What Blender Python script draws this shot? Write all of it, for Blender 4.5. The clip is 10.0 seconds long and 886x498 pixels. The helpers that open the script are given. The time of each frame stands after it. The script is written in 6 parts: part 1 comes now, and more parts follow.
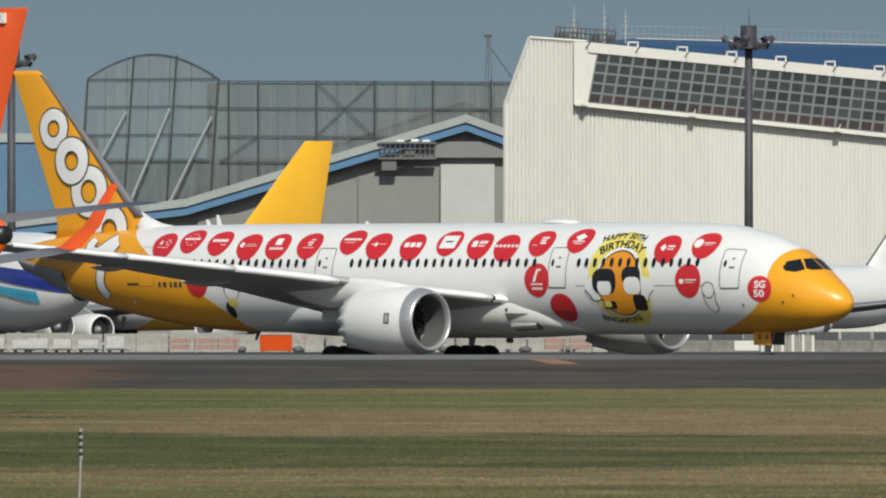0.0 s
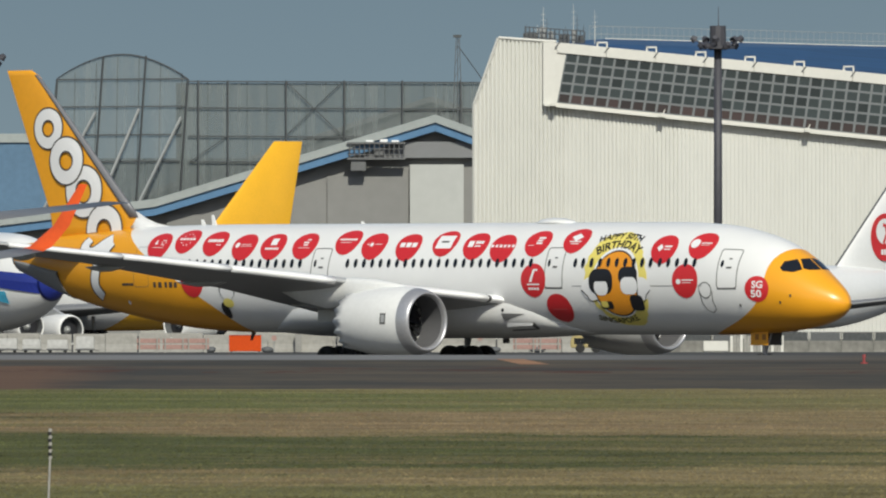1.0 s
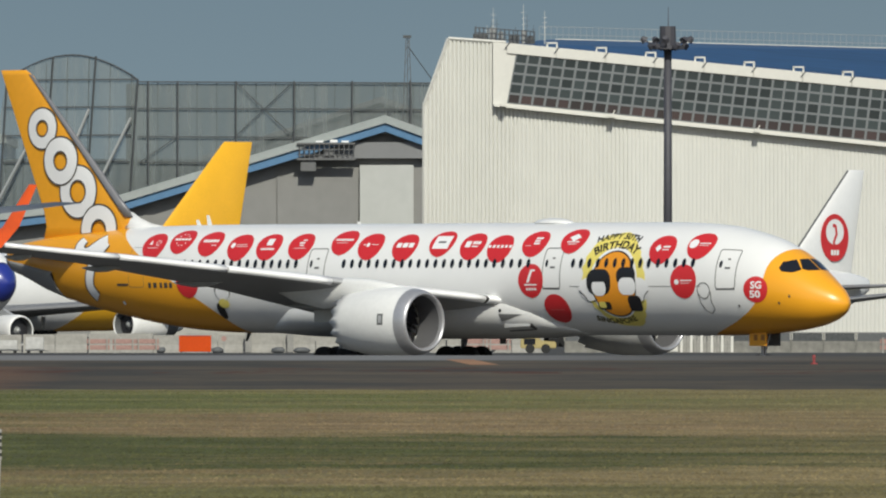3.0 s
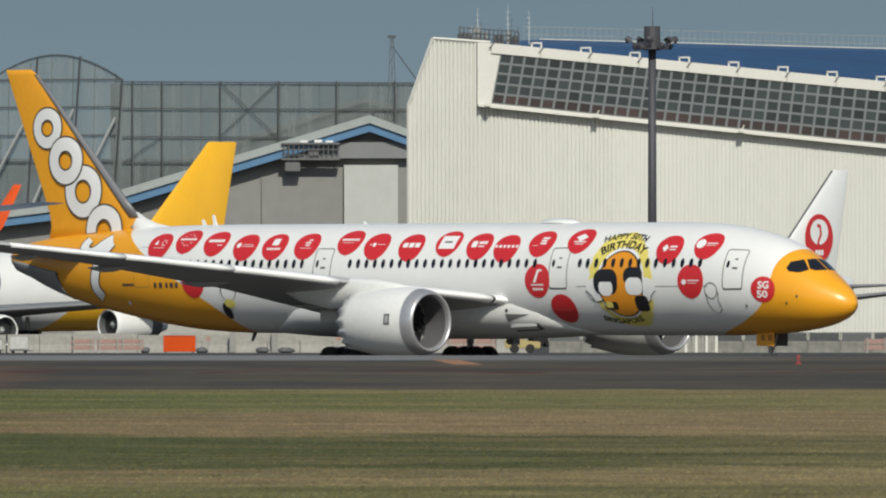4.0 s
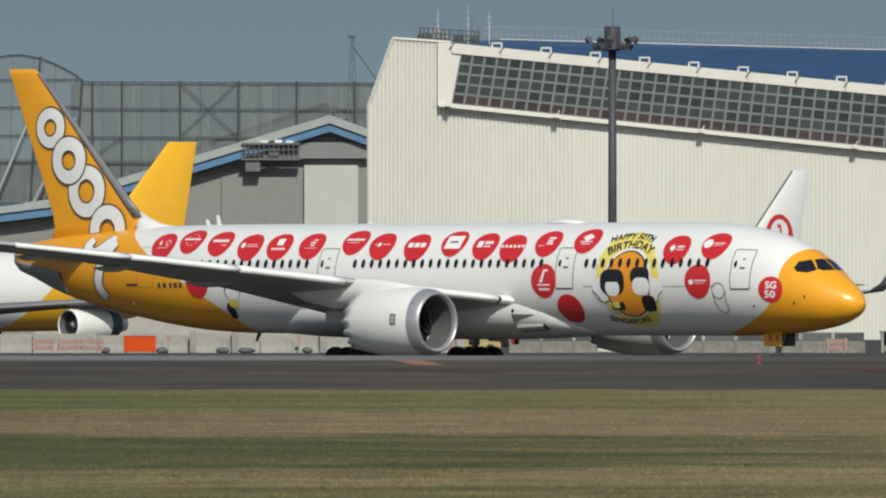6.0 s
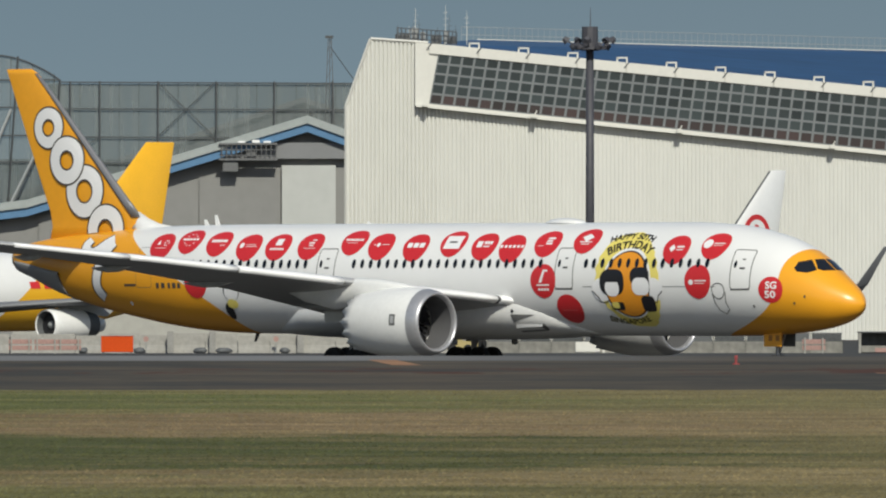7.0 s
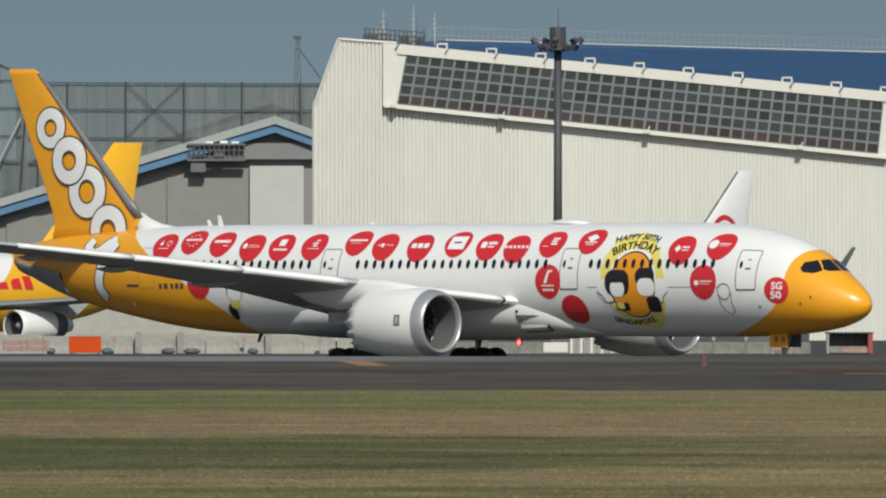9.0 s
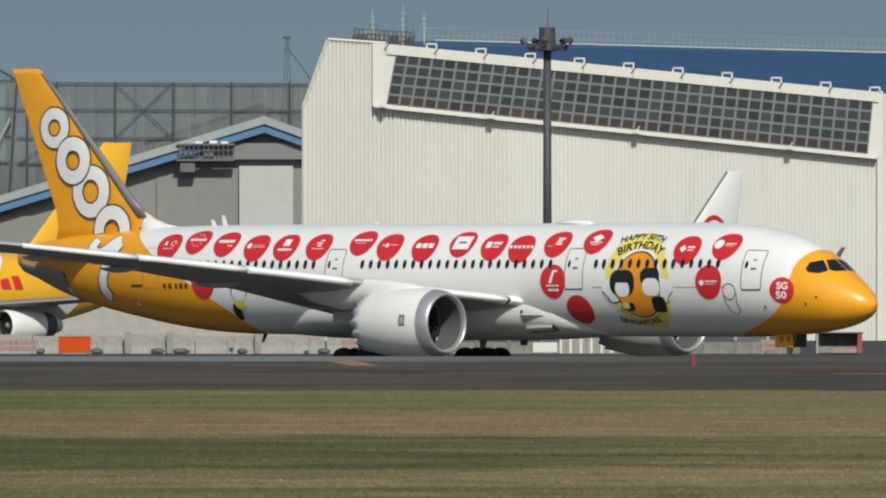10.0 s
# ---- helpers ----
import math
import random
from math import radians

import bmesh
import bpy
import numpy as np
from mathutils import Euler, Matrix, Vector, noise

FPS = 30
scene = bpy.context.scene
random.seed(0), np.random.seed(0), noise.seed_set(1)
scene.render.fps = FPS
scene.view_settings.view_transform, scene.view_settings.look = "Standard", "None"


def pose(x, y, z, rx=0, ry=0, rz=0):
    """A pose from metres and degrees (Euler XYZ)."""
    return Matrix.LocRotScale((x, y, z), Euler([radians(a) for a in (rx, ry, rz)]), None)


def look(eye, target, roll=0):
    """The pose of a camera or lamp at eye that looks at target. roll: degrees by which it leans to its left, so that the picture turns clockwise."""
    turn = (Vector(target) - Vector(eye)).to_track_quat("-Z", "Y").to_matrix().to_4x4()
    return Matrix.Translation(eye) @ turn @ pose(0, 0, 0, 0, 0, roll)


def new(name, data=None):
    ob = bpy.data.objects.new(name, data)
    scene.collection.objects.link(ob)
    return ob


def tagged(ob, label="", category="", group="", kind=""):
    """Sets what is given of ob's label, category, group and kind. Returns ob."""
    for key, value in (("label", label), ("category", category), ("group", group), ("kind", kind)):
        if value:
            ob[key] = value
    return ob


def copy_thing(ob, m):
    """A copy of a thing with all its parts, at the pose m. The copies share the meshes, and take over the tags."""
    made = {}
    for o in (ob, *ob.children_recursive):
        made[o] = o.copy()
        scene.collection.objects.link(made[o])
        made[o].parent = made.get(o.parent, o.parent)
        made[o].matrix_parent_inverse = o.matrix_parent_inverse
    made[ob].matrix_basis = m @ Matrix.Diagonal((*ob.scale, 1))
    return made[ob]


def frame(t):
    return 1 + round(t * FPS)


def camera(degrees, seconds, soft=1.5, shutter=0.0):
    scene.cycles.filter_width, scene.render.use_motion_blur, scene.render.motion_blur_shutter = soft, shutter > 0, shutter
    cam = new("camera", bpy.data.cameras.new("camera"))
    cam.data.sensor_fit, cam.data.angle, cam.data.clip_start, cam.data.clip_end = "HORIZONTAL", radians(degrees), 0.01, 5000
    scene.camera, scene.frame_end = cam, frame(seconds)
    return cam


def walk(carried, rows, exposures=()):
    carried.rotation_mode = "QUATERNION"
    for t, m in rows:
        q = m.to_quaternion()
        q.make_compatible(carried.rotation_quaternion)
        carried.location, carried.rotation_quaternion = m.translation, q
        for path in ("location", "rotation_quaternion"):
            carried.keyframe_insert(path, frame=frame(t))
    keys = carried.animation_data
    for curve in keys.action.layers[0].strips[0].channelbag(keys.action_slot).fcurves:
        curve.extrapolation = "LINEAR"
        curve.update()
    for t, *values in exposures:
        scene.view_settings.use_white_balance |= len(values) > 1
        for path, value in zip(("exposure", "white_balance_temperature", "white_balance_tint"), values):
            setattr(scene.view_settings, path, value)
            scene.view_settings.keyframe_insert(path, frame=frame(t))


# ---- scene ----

# ---------------------------------------------------------------- camera
# a long lens on a tripod 3.9 m above the taxiway, panning with the airliner
FOCAL = 24225.0
CAM_Z = 3.9
cam = camera(2 * math.degrees(math.atan(784 / FOCAL)), 10.0, soft=2.1)
PAN = [(0, 0, 0), (0.5, 26, 0.1), (1, 54.5, 0.4), (1.5, 81.5, 0.6), (2, 109, 1.0), (2.5, 128.8, 1.2), (3.2, 148.5, 1.3),
       (4, 170.8, 1.3), (4.5, 185.2, 1.3), (5, 202.2, 1.3), (5.5, 220.8, 1.4), (6.2, 249.5, 1.6), (7, 281, 1.9), (7.5, 298, 2.0),
       (8, 312.2, 2.5), (8.5, 326.2, 2.6), (9, 337.8, 2.9), (9.5, 347.2, 3.0), (10, 356.5, 3.0)]
walk(cam, [(t, pose(0, 0, CAM_Z, 90 + math.degrees(math.atan((89 + v) / FOCAL)), 0, -math.degrees(math.atan(p / FOCAL))))
           for t, p, v in PAN],
     exposures=[(0, 0.03), (2.5, 0.03), (4.5, -0.03), (10, -0.03)])

# ---------------------------------------------------------------- light
SUN_AZ, SUN_EL = radians(9), radians(38)     # from behind the camera, to its right
sun_dir = Vector((math.sin(SUN_AZ) * math.cos(SUN_EL), -math.cos(SUN_AZ) * math.cos(SUN_EL), math.sin(SUN_EL)))
world = bpy.data.worlds.new("sky")
scene.world = world
world.use_nodes = True
wn = world.node_tree.nodes
sky = wn.new("ShaderNodeTexSky")
sky.sky_type, sky.sun_disc = "NISHITA", False
sky.sun_elevation, sky.sun_rotation = SUN_EL, math.pi - SUN_AZ
wn["Background"].inputs[1].default_value = 0.082
world.node_tree.links.new(sky.outputs[0], wn["Background"].inputs[0])
sun = new("sun", bpy.data.lights.new("sun", "SUN"))
sun.data.energy, sun.data.angle, sun.data.color = 3.65, radians(0.55), (0.99, 0.965, 0.84)
sun.matrix_world = look(sun_dir * 100, (0, 0, 0))


# ---------------------------------------------------------------- materials
def mat(name, color, rough=0.5, metal=0.0, var=0.08, scale=3.0, bump=0.0, stretch=(1, 1, 1), fine=None, coat=0.0, spec=0.5):
    """Principled surface with mottling at two scales."""
    m = bpy.data.materials.new(name)
    m.use_nodes = True
    nt = m.node_tree
    n, l = nt.nodes, nt.links
    b = n["Principled BSDF"]
    b.inputs["Roughness"].default_value, b.inputs["Metallic"].default_value = rough, metal
    b.inputs["Coat Weight"].default_value = coat
    b.inputs["Specular IOR Level"].default_value = spec
    tc, mp = n.new("ShaderNodeTexCoord"), n.new("ShaderNodeMapping")
    mp.inputs["Scale"].default_value = stretch
    l.new(tc.outputs["Object"], mp.inputs[0])
    big, small = n.new("ShaderNodeTexNoise"), n.new("ShaderNodeTexNoise")
    big.inputs["Scale"].default_value, small.inputs["Scale"].default_value = scale * 0.15, fine or scale * 2.5
    big.inputs["Detail"].default_value = 4
    for k in (big, small):
        l.new(mp.outputs[0], k.inputs[0])
    add = n.new("ShaderNodeMath")
    add.operation = "ADD"
    l.new(big.outputs[0], add.inputs[0]), l.new(small.outputs[0], add.inputs[1])
    ramp = n.new("ShaderNodeMapRange")
    ramp.inputs[1].default_value, ramp.inputs[2].default_value = 0.6, 1.4
    ramp.inputs[3].default_value, ramp.inputs[4].default_value = 1 - var, 1 + var
    l.new(add.outputs[0], ramp.inputs[0])
    mul = n.new("ShaderNodeVectorMath")
    mul.operation = "SCALE"
    mul.inputs[0].default_value = color[:3]
    l.new(ramp.outputs[0], mul.inputs["Scale"])
    l.new(mul.outputs[0], b.inputs["Base Color"])
    if bump:
        bp = n.new("ShaderNodeBump")
        bp.inputs["Strength"].default_value, bp.inputs["Distance"].default_value = bump, 0.02
        l.new(small.outputs[0], bp.inputs["Height"])
        l.new(bp.outputs[0], b.inputs["Normal"])
    return m


WHITE = mat("white_gloss_paint", (0.78, 0.78, 0.77), 0.28, var=0.04, scale=1.2, coat=0.3)
YELLOW = mat("yellow_gloss_paint", (0.82, 0.36, 0.018), 0.32, var=0.05, scale=1.2, coat=0.12)
RED = mat("red_decal", (0.58, 0.026, 0.032), 0.4, var=0.06)
PALE_YELLOW = mat("pale_yellow_decal", (0.78, 0.66, 0.16), 0.4, var=0.06)
ORANGE_DECAL = mat("orange_decal", (0.78, 0.30, 0.02), 0.4, var=0.05)
BLACK = mat("black_decal", (0.012, 0.012, 0.015), 0.4, var=0.1)
DARK_OUT = mat("dark_outline", (0.07, 0.06, 0.05), 0.5, var=0.1)
WHITE_DECAL = mat("white_decal", (0.80, 0.80, 0.80), 0.4, var=0.03)
GREY_LINE = mat("grey_seam", (0.12, 0.12, 0.12), 0.5, var=0.1)
GLASS_DARK = mat("dark_window_glass", (0.012, 0.014, 0.018), 0.08, var=0.1, spec=0.6)
WING_GREY = mat("wing_grey_paint", (0.37, 0.375, 0.38), 0.4, var=0.08, scale=1.5)
NACELLE = mat("nacelle_white_paint", (0.77, 0.77, 0.755), 0.35, var=0.05, scale=1.5)
INTAKE = mat("intake_liner", (0.115, 0.115, 0.121), 0.45, var=0.08)
FAN = mat("fan_blade_dark", (0.05, 0.05, 0.055), 0.35, metal=0.6, var=0.15)
RUBBER = mat("tyre_rubber", (0.018, 0.018, 0.018), 0.85, var=0.2)
GEAR = mat("landing_gear_grey", (0.35, 0.35, 0.36), 0.45, metal=0.3, var=0.1)
HANGAR_WHITE = mat("hangar_cream_cladding", (0.585, 0.583, 0.545), 0.6, var=0.05, scale=0.35, stretch=(1, 1, 0.25))
HANGAR_TRIM = mat("hangar_white_trim", (0.62, 0.61, 0.565), 0.55, var=0.05, scale=0.8)
BLUE_ROOF = mat("blue_roof_sheet", (0.019, 0.064, 0.150), 0.5, var=0.4, scale=0.8, stretch=(0.06, 1, 1))
FASCIA_BLUE = mat("fascia_blue", (0.076, 0.178, 0.315), 0.5, var=0.1, scale=0.6)
FASCIA_PALE = mat("fascia_pale", (0.30, 0.33, 0.325), 0.6, var=0.1, scale=0.6)
GREY_WALL = mat("hangar_grey_cladding", (0.215, 0.214, 0.206), 0.7, var=0.08, scale=0.3)
GREY_DARK = mat("dark_grey_steel", (0.09, 0.095, 0.10), 0.6, var=0.15)
STEEL_LATTICE = mat("weathered_lattice_steel", (0.058, 0.064, 0.068), 0.65, var=0.15, scale=1.0)
LIGHT_STEEL = mat("galvanised_steel", (0.28, 0.29, 0.29), 0.5, metal=0.3, var=0.12)
POLE = mat("mast_grey_paint", (0.055, 0.055, 0.066), 0.6, var=0.15, scale=0.8)
CONCRETE = mat("barrier_concrete", (0.30, 0.292, 0.268), 0.85, var=0.22, scale=1.1, bump=0.2)
ORANGE = mat("orange_paint", (0.74, 0.10, 0.018), 0.4, var=0.08)
ORANGE_BOX = mat("dull_orange_paint", (0.54, 0.065, 0.008), 0.8, var=0.12, spec=0.2)


def pane_material(name, dark, light):
    """Old glazing: each pane has its own tint."""
    m = mat(name, dark, 0.18, var=0.2, scale=0.5, spec=0.35)
    n, l = m.node_tree.nodes, m.node_tree.links
    info, cr = n.new("ShaderNodeObjectInfo"), n.new("ShaderNodeValToRGB")
    cr.color_ramp.elements[0].color, cr.color_ramp.elements[1].color = (*dark, 1), (*light, 1)
    l.new(info.outputs["Random"], cr.inputs[0]), l.new(cr.outputs[0], n["Principled BSDF"].inputs["Base Color"])
    return m


PANE = pane_material("hangar_pane_glass", (0.020, 0.029, 0.034), (0.044, 0.060, 0.066))
BLUE_PAINT = mat("dark_blue_gloss_paint", (0.02, 0.035, 0.24), 0.3, var=0.08, coat=0.3)
CYAN_PAINT = mat("light_blue_gloss_paint", (0.07, 0.40, 0.60), 0.3, var=0.08, coat=0.3)
AMBER_PAINT = mat("amber_gloss_paint", (0.80, 0.42, 0.02), 0.35, var=0.07, coat=0.2)


def netting_material():
    """Grey acoustic netting: open weave that lets part of the sky through."""
    m = bpy.data.materials.new("acoustic_netting")
    m.use_nodes = True
    n, l = m.node_tree.nodes, m.node_tree.links
    b, out = n["Principled BSDF"], n["Material Output"]
    b.inputs["Roughness"].default_value = 0.9
    tc, mp, no = n.new("ShaderNodeTexCoord"), n.new("ShaderNodeMapping"), n.new("ShaderNodeTexNoise")
    mp.inputs["Scale"].default_value = (1.2, 1, 0.06)
    l.new(tc.outputs["Object"], mp.inputs[0]), l.new(mp.outputs[0], no.inputs[0])
    no.inputs["Scale"].default_value, no.inputs["Detail"].default_value = 1.0, 6
    cr = n.new("ShaderNodeValToRGB")
    cr.color_ramp.elements[0].position, cr.color_ramp.elements[1].position = 0.3, 0.7
    cr.color_ramp.elements[0].color, cr.color_ramp.elements[1].color = (0.125, 0.150, 0.152, 1), (0.190, 0.215, 0.215, 1)
    l.new(no.outputs[0], cr.inputs[0]), l.new(cr.outputs[0], b.inputs["Base Color"])
    tr, mix, mr = n.new("ShaderNodeBsdfTransparent"), n.new("ShaderNodeMixShader"), n.new("ShaderNodeMapRange")
    mr.inputs[3].default_value, mr.inputs[4].default_value = 0.36, 0.78
    l.new(no.outputs[0], mr.inputs[0]), l.new(mr.outputs[0], mix.inputs[0])
    l.new(tr.outputs[0], mix.inputs[1]), l.new(b.outputs[0], mix.inputs[2]), l.new(mix.outputs[0], out.inputs[0])
    return m


NETTING = netting_material()


def livery_material(name, inside, outside, spans):
    """Gloss paint in two colours, parted by curved lines along the body: each span is (sign, c0, c1, ...), where the second colour
    lies beyond x = -(c0 + c1*z + c2*z*z + ...) on the side of sign."""
    m = bpy.data.materials.new(name)
    m.use_nodes = True
    n, l = m.node_tree.nodes, m.node_tree.links
    b = n["Principled BSDF"]
    b.inputs["Roughness"].default_value, b.inputs["Coat Weight"].default_value = 0.32, 0.12
    tc, sep = n.new("ShaderNodeTexCoord"), n.new("ShaderNodeSeparateXYZ")
    l.new(tc.outputs["Object"], sep.inputs[0])

    def op(kind, a, c):
        k = n.new("ShaderNodeMath")
        k.operation = kind
        for i, v in enumerate((a, c)):
            if isinstance(v, (int, float)):
                k.inputs[i].default_value = v
            else:
                l.new(v, k.inputs[i])
        return k.outputs[0]
    total = None
    x, z = sep.outputs[0], sep.outputs[2]
    for sign, *cs in spans:
        edge = op("ADD", 0.0, cs[-1])
        for c in cs[-2::-1]:
            edge = op("ADD", op("MULTIPLY", edge, z), c)
        d = op("MULTIPLY", op("ADD", x, edge), sign)
        g = op("GREATER_THAN", d, 0.0)
        total = g if total is None else op("MAXIMUM", total, g)
    no = n.new("ShaderNodeTexNoise")
    no.inputs["Scale"].default_value, no.inputs["Detail"].default_value = 0.5, 5
    l.new(tc.outputs["Object"], no.inputs[0])
    mr = n.new("ShaderNodeMapRange")
    mr.inputs[3].default_value, mr.inputs[4].default_value = 0.93, 1.05
    l.new(no.outputs[0], mr.inputs[0])
    mix = n.new("ShaderNodeMix")
    mix.data_type = "RGBA"
    mix.inputs[6].default_value, mix.inputs[7].default_value = (*inside, 1), (*outside, 1)
    l.new(total, mix.inputs[0])
    sc = n.new("ShaderNodeVectorMath")
    sc.operation = "SCALE"
    l.new(mix.outputs[2], sc.inputs[0]), l.new(mr.outputs[0], sc.inputs["Scale"])
    l.new(sc.outputs[0], b.inputs["Base Color"])
    return m


# ---------------------------------------------------------------- mesh tools
def part(name, bm, material, parent=None, label="", smooth=False):
    me = bpy.data.meshes.new(name)
    bmesh.ops.recalc_face_normals(bm, faces=bm.faces)
    bm.to_mesh(me)
    bm.free()
    for m in (material if isinstance(material, (list, tuple)) else [material]):
        me.materials.append(m)
    if smooth:
        for p in me.polygons:
            p.use_smooth = True
    ob = new(name, me)
    if parent is not None:
        ob.parent = parent
    if label:
        ob["label"] = label
    return ob


def box(bm, x0, x1, y0, y1, z0, z1, bevel=0.0):
    v = [bm.verts.new((x, y, z)) for x in (x0, x1) for y in (y0, y1) for z in (z0, z1)]
    fs = [bm.faces.new([v[i] for i in q]) for q in ((0, 1, 3, 2), (4, 6, 7, 5), (0, 4, 5, 1), (2, 3, 7, 6), (0, 2, 6, 4), (1, 5, 7, 3))]
    if bevel:
        bmesh.ops.bevel(bm, geom=list({e for f in fs for e in f.edges}), offset=bevel, segments=2, affect="EDGES")
    return bm


def bar(bm, a, b, r, sides=6, r2=None):
    """A round member from a to b."""
    a, b = Vector(a), Vector(b)
    q = (b - a).to_track_quat("Z", "Y")
    rings = []
    for p, rr in ((a, r), (b, r if r2 is None else r2)):
        rings.append([bm.verts.new(p + q @ Vector((rr * math.cos(k * math.tau / sides), rr * math.sin(k * math.tau / sides), 0))) for k in range(sides)])
    for k in range(sides):
        bm.faces.new((rings[0][k], rings[0][(k + 1) % sides], rings[1][(k + 1) % sides], rings[1][k]))
    bm.faces.new(rings[0][::-1]), bm.faces.new(rings[1])
    return bm


def loft(rings, caps=True):
    """A skin over rings of points, each ring closed."""
    bm = bmesh.new()
    vs = [[bm.verts.new(p) for p in r] for r in rings]
    k = len(rings[0])
    for a, b in zip(vs, vs[1:]):
        for i in range(k):
            bm.faces.new((a[i], a[(i + 1) % k], b[(i + 1) % k], b[i]))
    if caps:
        bm.faces.new(vs[0][::-1]), bm.faces.new(vs[-1])
    return bm


def prism(bm, pts, y0, y1):
    """A flat polygon in x, z made solid from y0 to y1."""
    a = [bm.verts.new((x, y0, z)) for x, z in pts]
    b = [bm.verts.new((x, y1, z)) for x, z in pts]
    bm.faces.new(a), bm.faces.new(b[::-1])
    for i in range(len(pts)):
        j = (i + 1) % len(pts)
        bm.faces.new((a[i], b[i], b[j], a[j]))
    return bm


def aerofoil(chord, thick, n=24):
    """x from 0 at the leading edge to -chord, and height."""
    up, lo = [], []
    for i in range(n + 1):
        t = 0.5 - 0.5 * math.cos(math.pi * i / n)
        y = 5 * thick * (0.2969 * t ** 0.5 - 0.126 * t - 0.3516 * t * t + 0.2843 * t ** 3 - 0.1036 * t ** 4)
        up.append((-t * chord, y * 1.1)), lo.append((-t * chord, -y * 0.7))
    return up + lo[-2:0:-1]


def wing(sections, upright=False, droop=0.0):
    """Sections: (leading edge x, span y, z, chord, thickness in metres). droop: fall of the chord towards the trailing edge."""
    rings = []
    for x, y, z, chord, thick in sections:
        prof = aerofoil(chord, thick / 1.0)
        rings.append([(x + a, y + h, z) if upright else (x + a, y, z + h + a * (droop(y) if callable(droop) else droop)) for a, h in prof])
    return loft(rings)


def interp(x, xs, ys):
    return float(np.interp(x, xs, ys))


# ---------------------------------------------------------------- ground
def ground_height(y):
    return interp(y, [-200, 240, 545, 600, 660, 700, 5000], [0.3, 0.3, 0.3, 0.86, 1.23, 0.0, 0.0])


def ground_material(blades=False):
    m = bpy.data.materials.new("grass_blades" if blades else "airfield_ground")
    m.use_nodes = True
    n, l = m.node_tree.nodes, m.node_tree.links
    b = n["Principled BSDF"]
    b.inputs["Roughness"].default_value, b.inputs["Specular IOR Level"].default_value = 0.95, 0.15
    geo, sep = n.new("ShaderNodeNewGeometry"), n.new("ShaderNodeSeparateXYZ")
    l.new(geo.outputs["Position"], sep.inputs[0])

    def noise_at(sx, sy, detail=4, rough=0.6):
        mp, no = n.new("ShaderNodeMapping"), n.new("ShaderNodeTexNoise")
        mp.inputs["Scale"].default_value = (sx, sy, 1)
        no.inputs["Scale"].default_value, no.inputs["Detail"].default_value, no.inputs["Roughness"].default_value = 1, detail, rough
        l.new(geo.outputs["Position"], mp.inputs[0]), l.new(mp.outputs[0], no.inputs[0])
        return no.outputs[0]

    def op(kind, a, c, d=None):
        k = n.new("ShaderNodeMath")
        k.operation = kind
        for i, v in enumerate((a, c, d)):
            if v is None:
                continue
            if isinstance(v, (int, float)):
                k.inputs[i].default_value = v
            else:
                l.new(v, k.inputs[i])
        return k.outputs[0]
    wob = op("MULTIPLY", op("SUBTRACT", noise_at(0.022, 0.022, 7, 0.68), 0.5), 62)
    wob2 = op("MULTIPLY", op("SUBTRACT", noise_at(0.16, 0.15, 7, 0.72), 0.5), 66)
    y = op("ADD", op("ADD", sep.outputs[1], wob), wob2)
    fac = op("DIVIDE", op("SUBTRACT", y, 240), 330)
    cr = n.new("ShaderNodeValToRGB")
    green, dark, tan, brown, olive = (0.111, 0.118, 0.042), (0.069, 0.076, 0.028), (0.204, 0.157, 0.080), (0.212, 0.153, 0.083), (0.117, 0.109, 0.046)
    stops = [(0.0, tan), (0.03, olive), (0.085, olive), (0.115, tan), (0.15, tan), (0.18, dark), (0.36, dark), (0.40, brown), (0.60, brown),
             (0.66, green), (0.86, green), (0.92, (0.178, 0.150, 0.066)), (1.0, green)]
    e = cr.color_ramp.elements
    while len(e) < len(stops):
        e.new(0.5)
    for s, (p, c) in zip(e, stops):
        s.position, s.color = p, (*c, 1)
    l.new(fac, cr.inputs[0])
    mot = n.new("ShaderNodeMapRange")
    mot.inputs[1].default_value, mot.inputs[2].default_value, mot.inputs[3].default_value, mot.inputs[4].default_value = 0.3, 0.7, 0.64, 1.36
    l.new(noise_at(0.45, 0.30, 8, 0.72), mot.inputs[0])
    grass = n.new("ShaderNodeVectorMath")
    grass.operation = "SCALE"
    # soft streaks along the mower's way
    streak = n.new("ShaderNodeMapRange")
    streak.inputs[1].default_value, streak.inputs[2].default_value, streak.inputs[3].default_value, streak.inputs[4].default_value = 0.32, 0.68, 0.80, 1.18
    l.new(noise_at(0.05, 0.16, 4, 0.55), streak.inputs[0])
    vary = op("MULTIPLY", mot.outputs[0], streak.outputs[0])
    if blades:
        vary = op("MULTIPLY", vary, op("ADD", op("MULTIPLY", geo.outputs["Random Per Island"], 0.45), 0.62))
    # long dry streaks left by the mower
    dry = n.new("ShaderNodeMapRange")
    dry.inputs[1].default_value, dry.inputs[2].default_value, dry.inputs[4].default_value = 0.50, 0.68, 0.75
    l.new(op("ADD", noise_at(0.035, 0.085, 5, 0.62), op("MULTIPLY", sep.outputs[0], 0.011)), dry.inputs[0])
    dried = n.new("ShaderNodeMix")
    dried.data_type = "RGBA"
    dried.inputs[7].default_value = (0.196, 0.157, 0.077, 1)
    lush = n.new("ShaderNodeMapRange")
    lush.inputs[1].default_value, lush.inputs[2].default_value, lush.inputs[4].default_value = 0.47, 0.30, 0.6
    l.new(op("ADD", noise_at(0.03, 0.11, 5, 0.62), op("MULTIPLY", sep.outputs[0], 0.011)), lush.inputs[0])
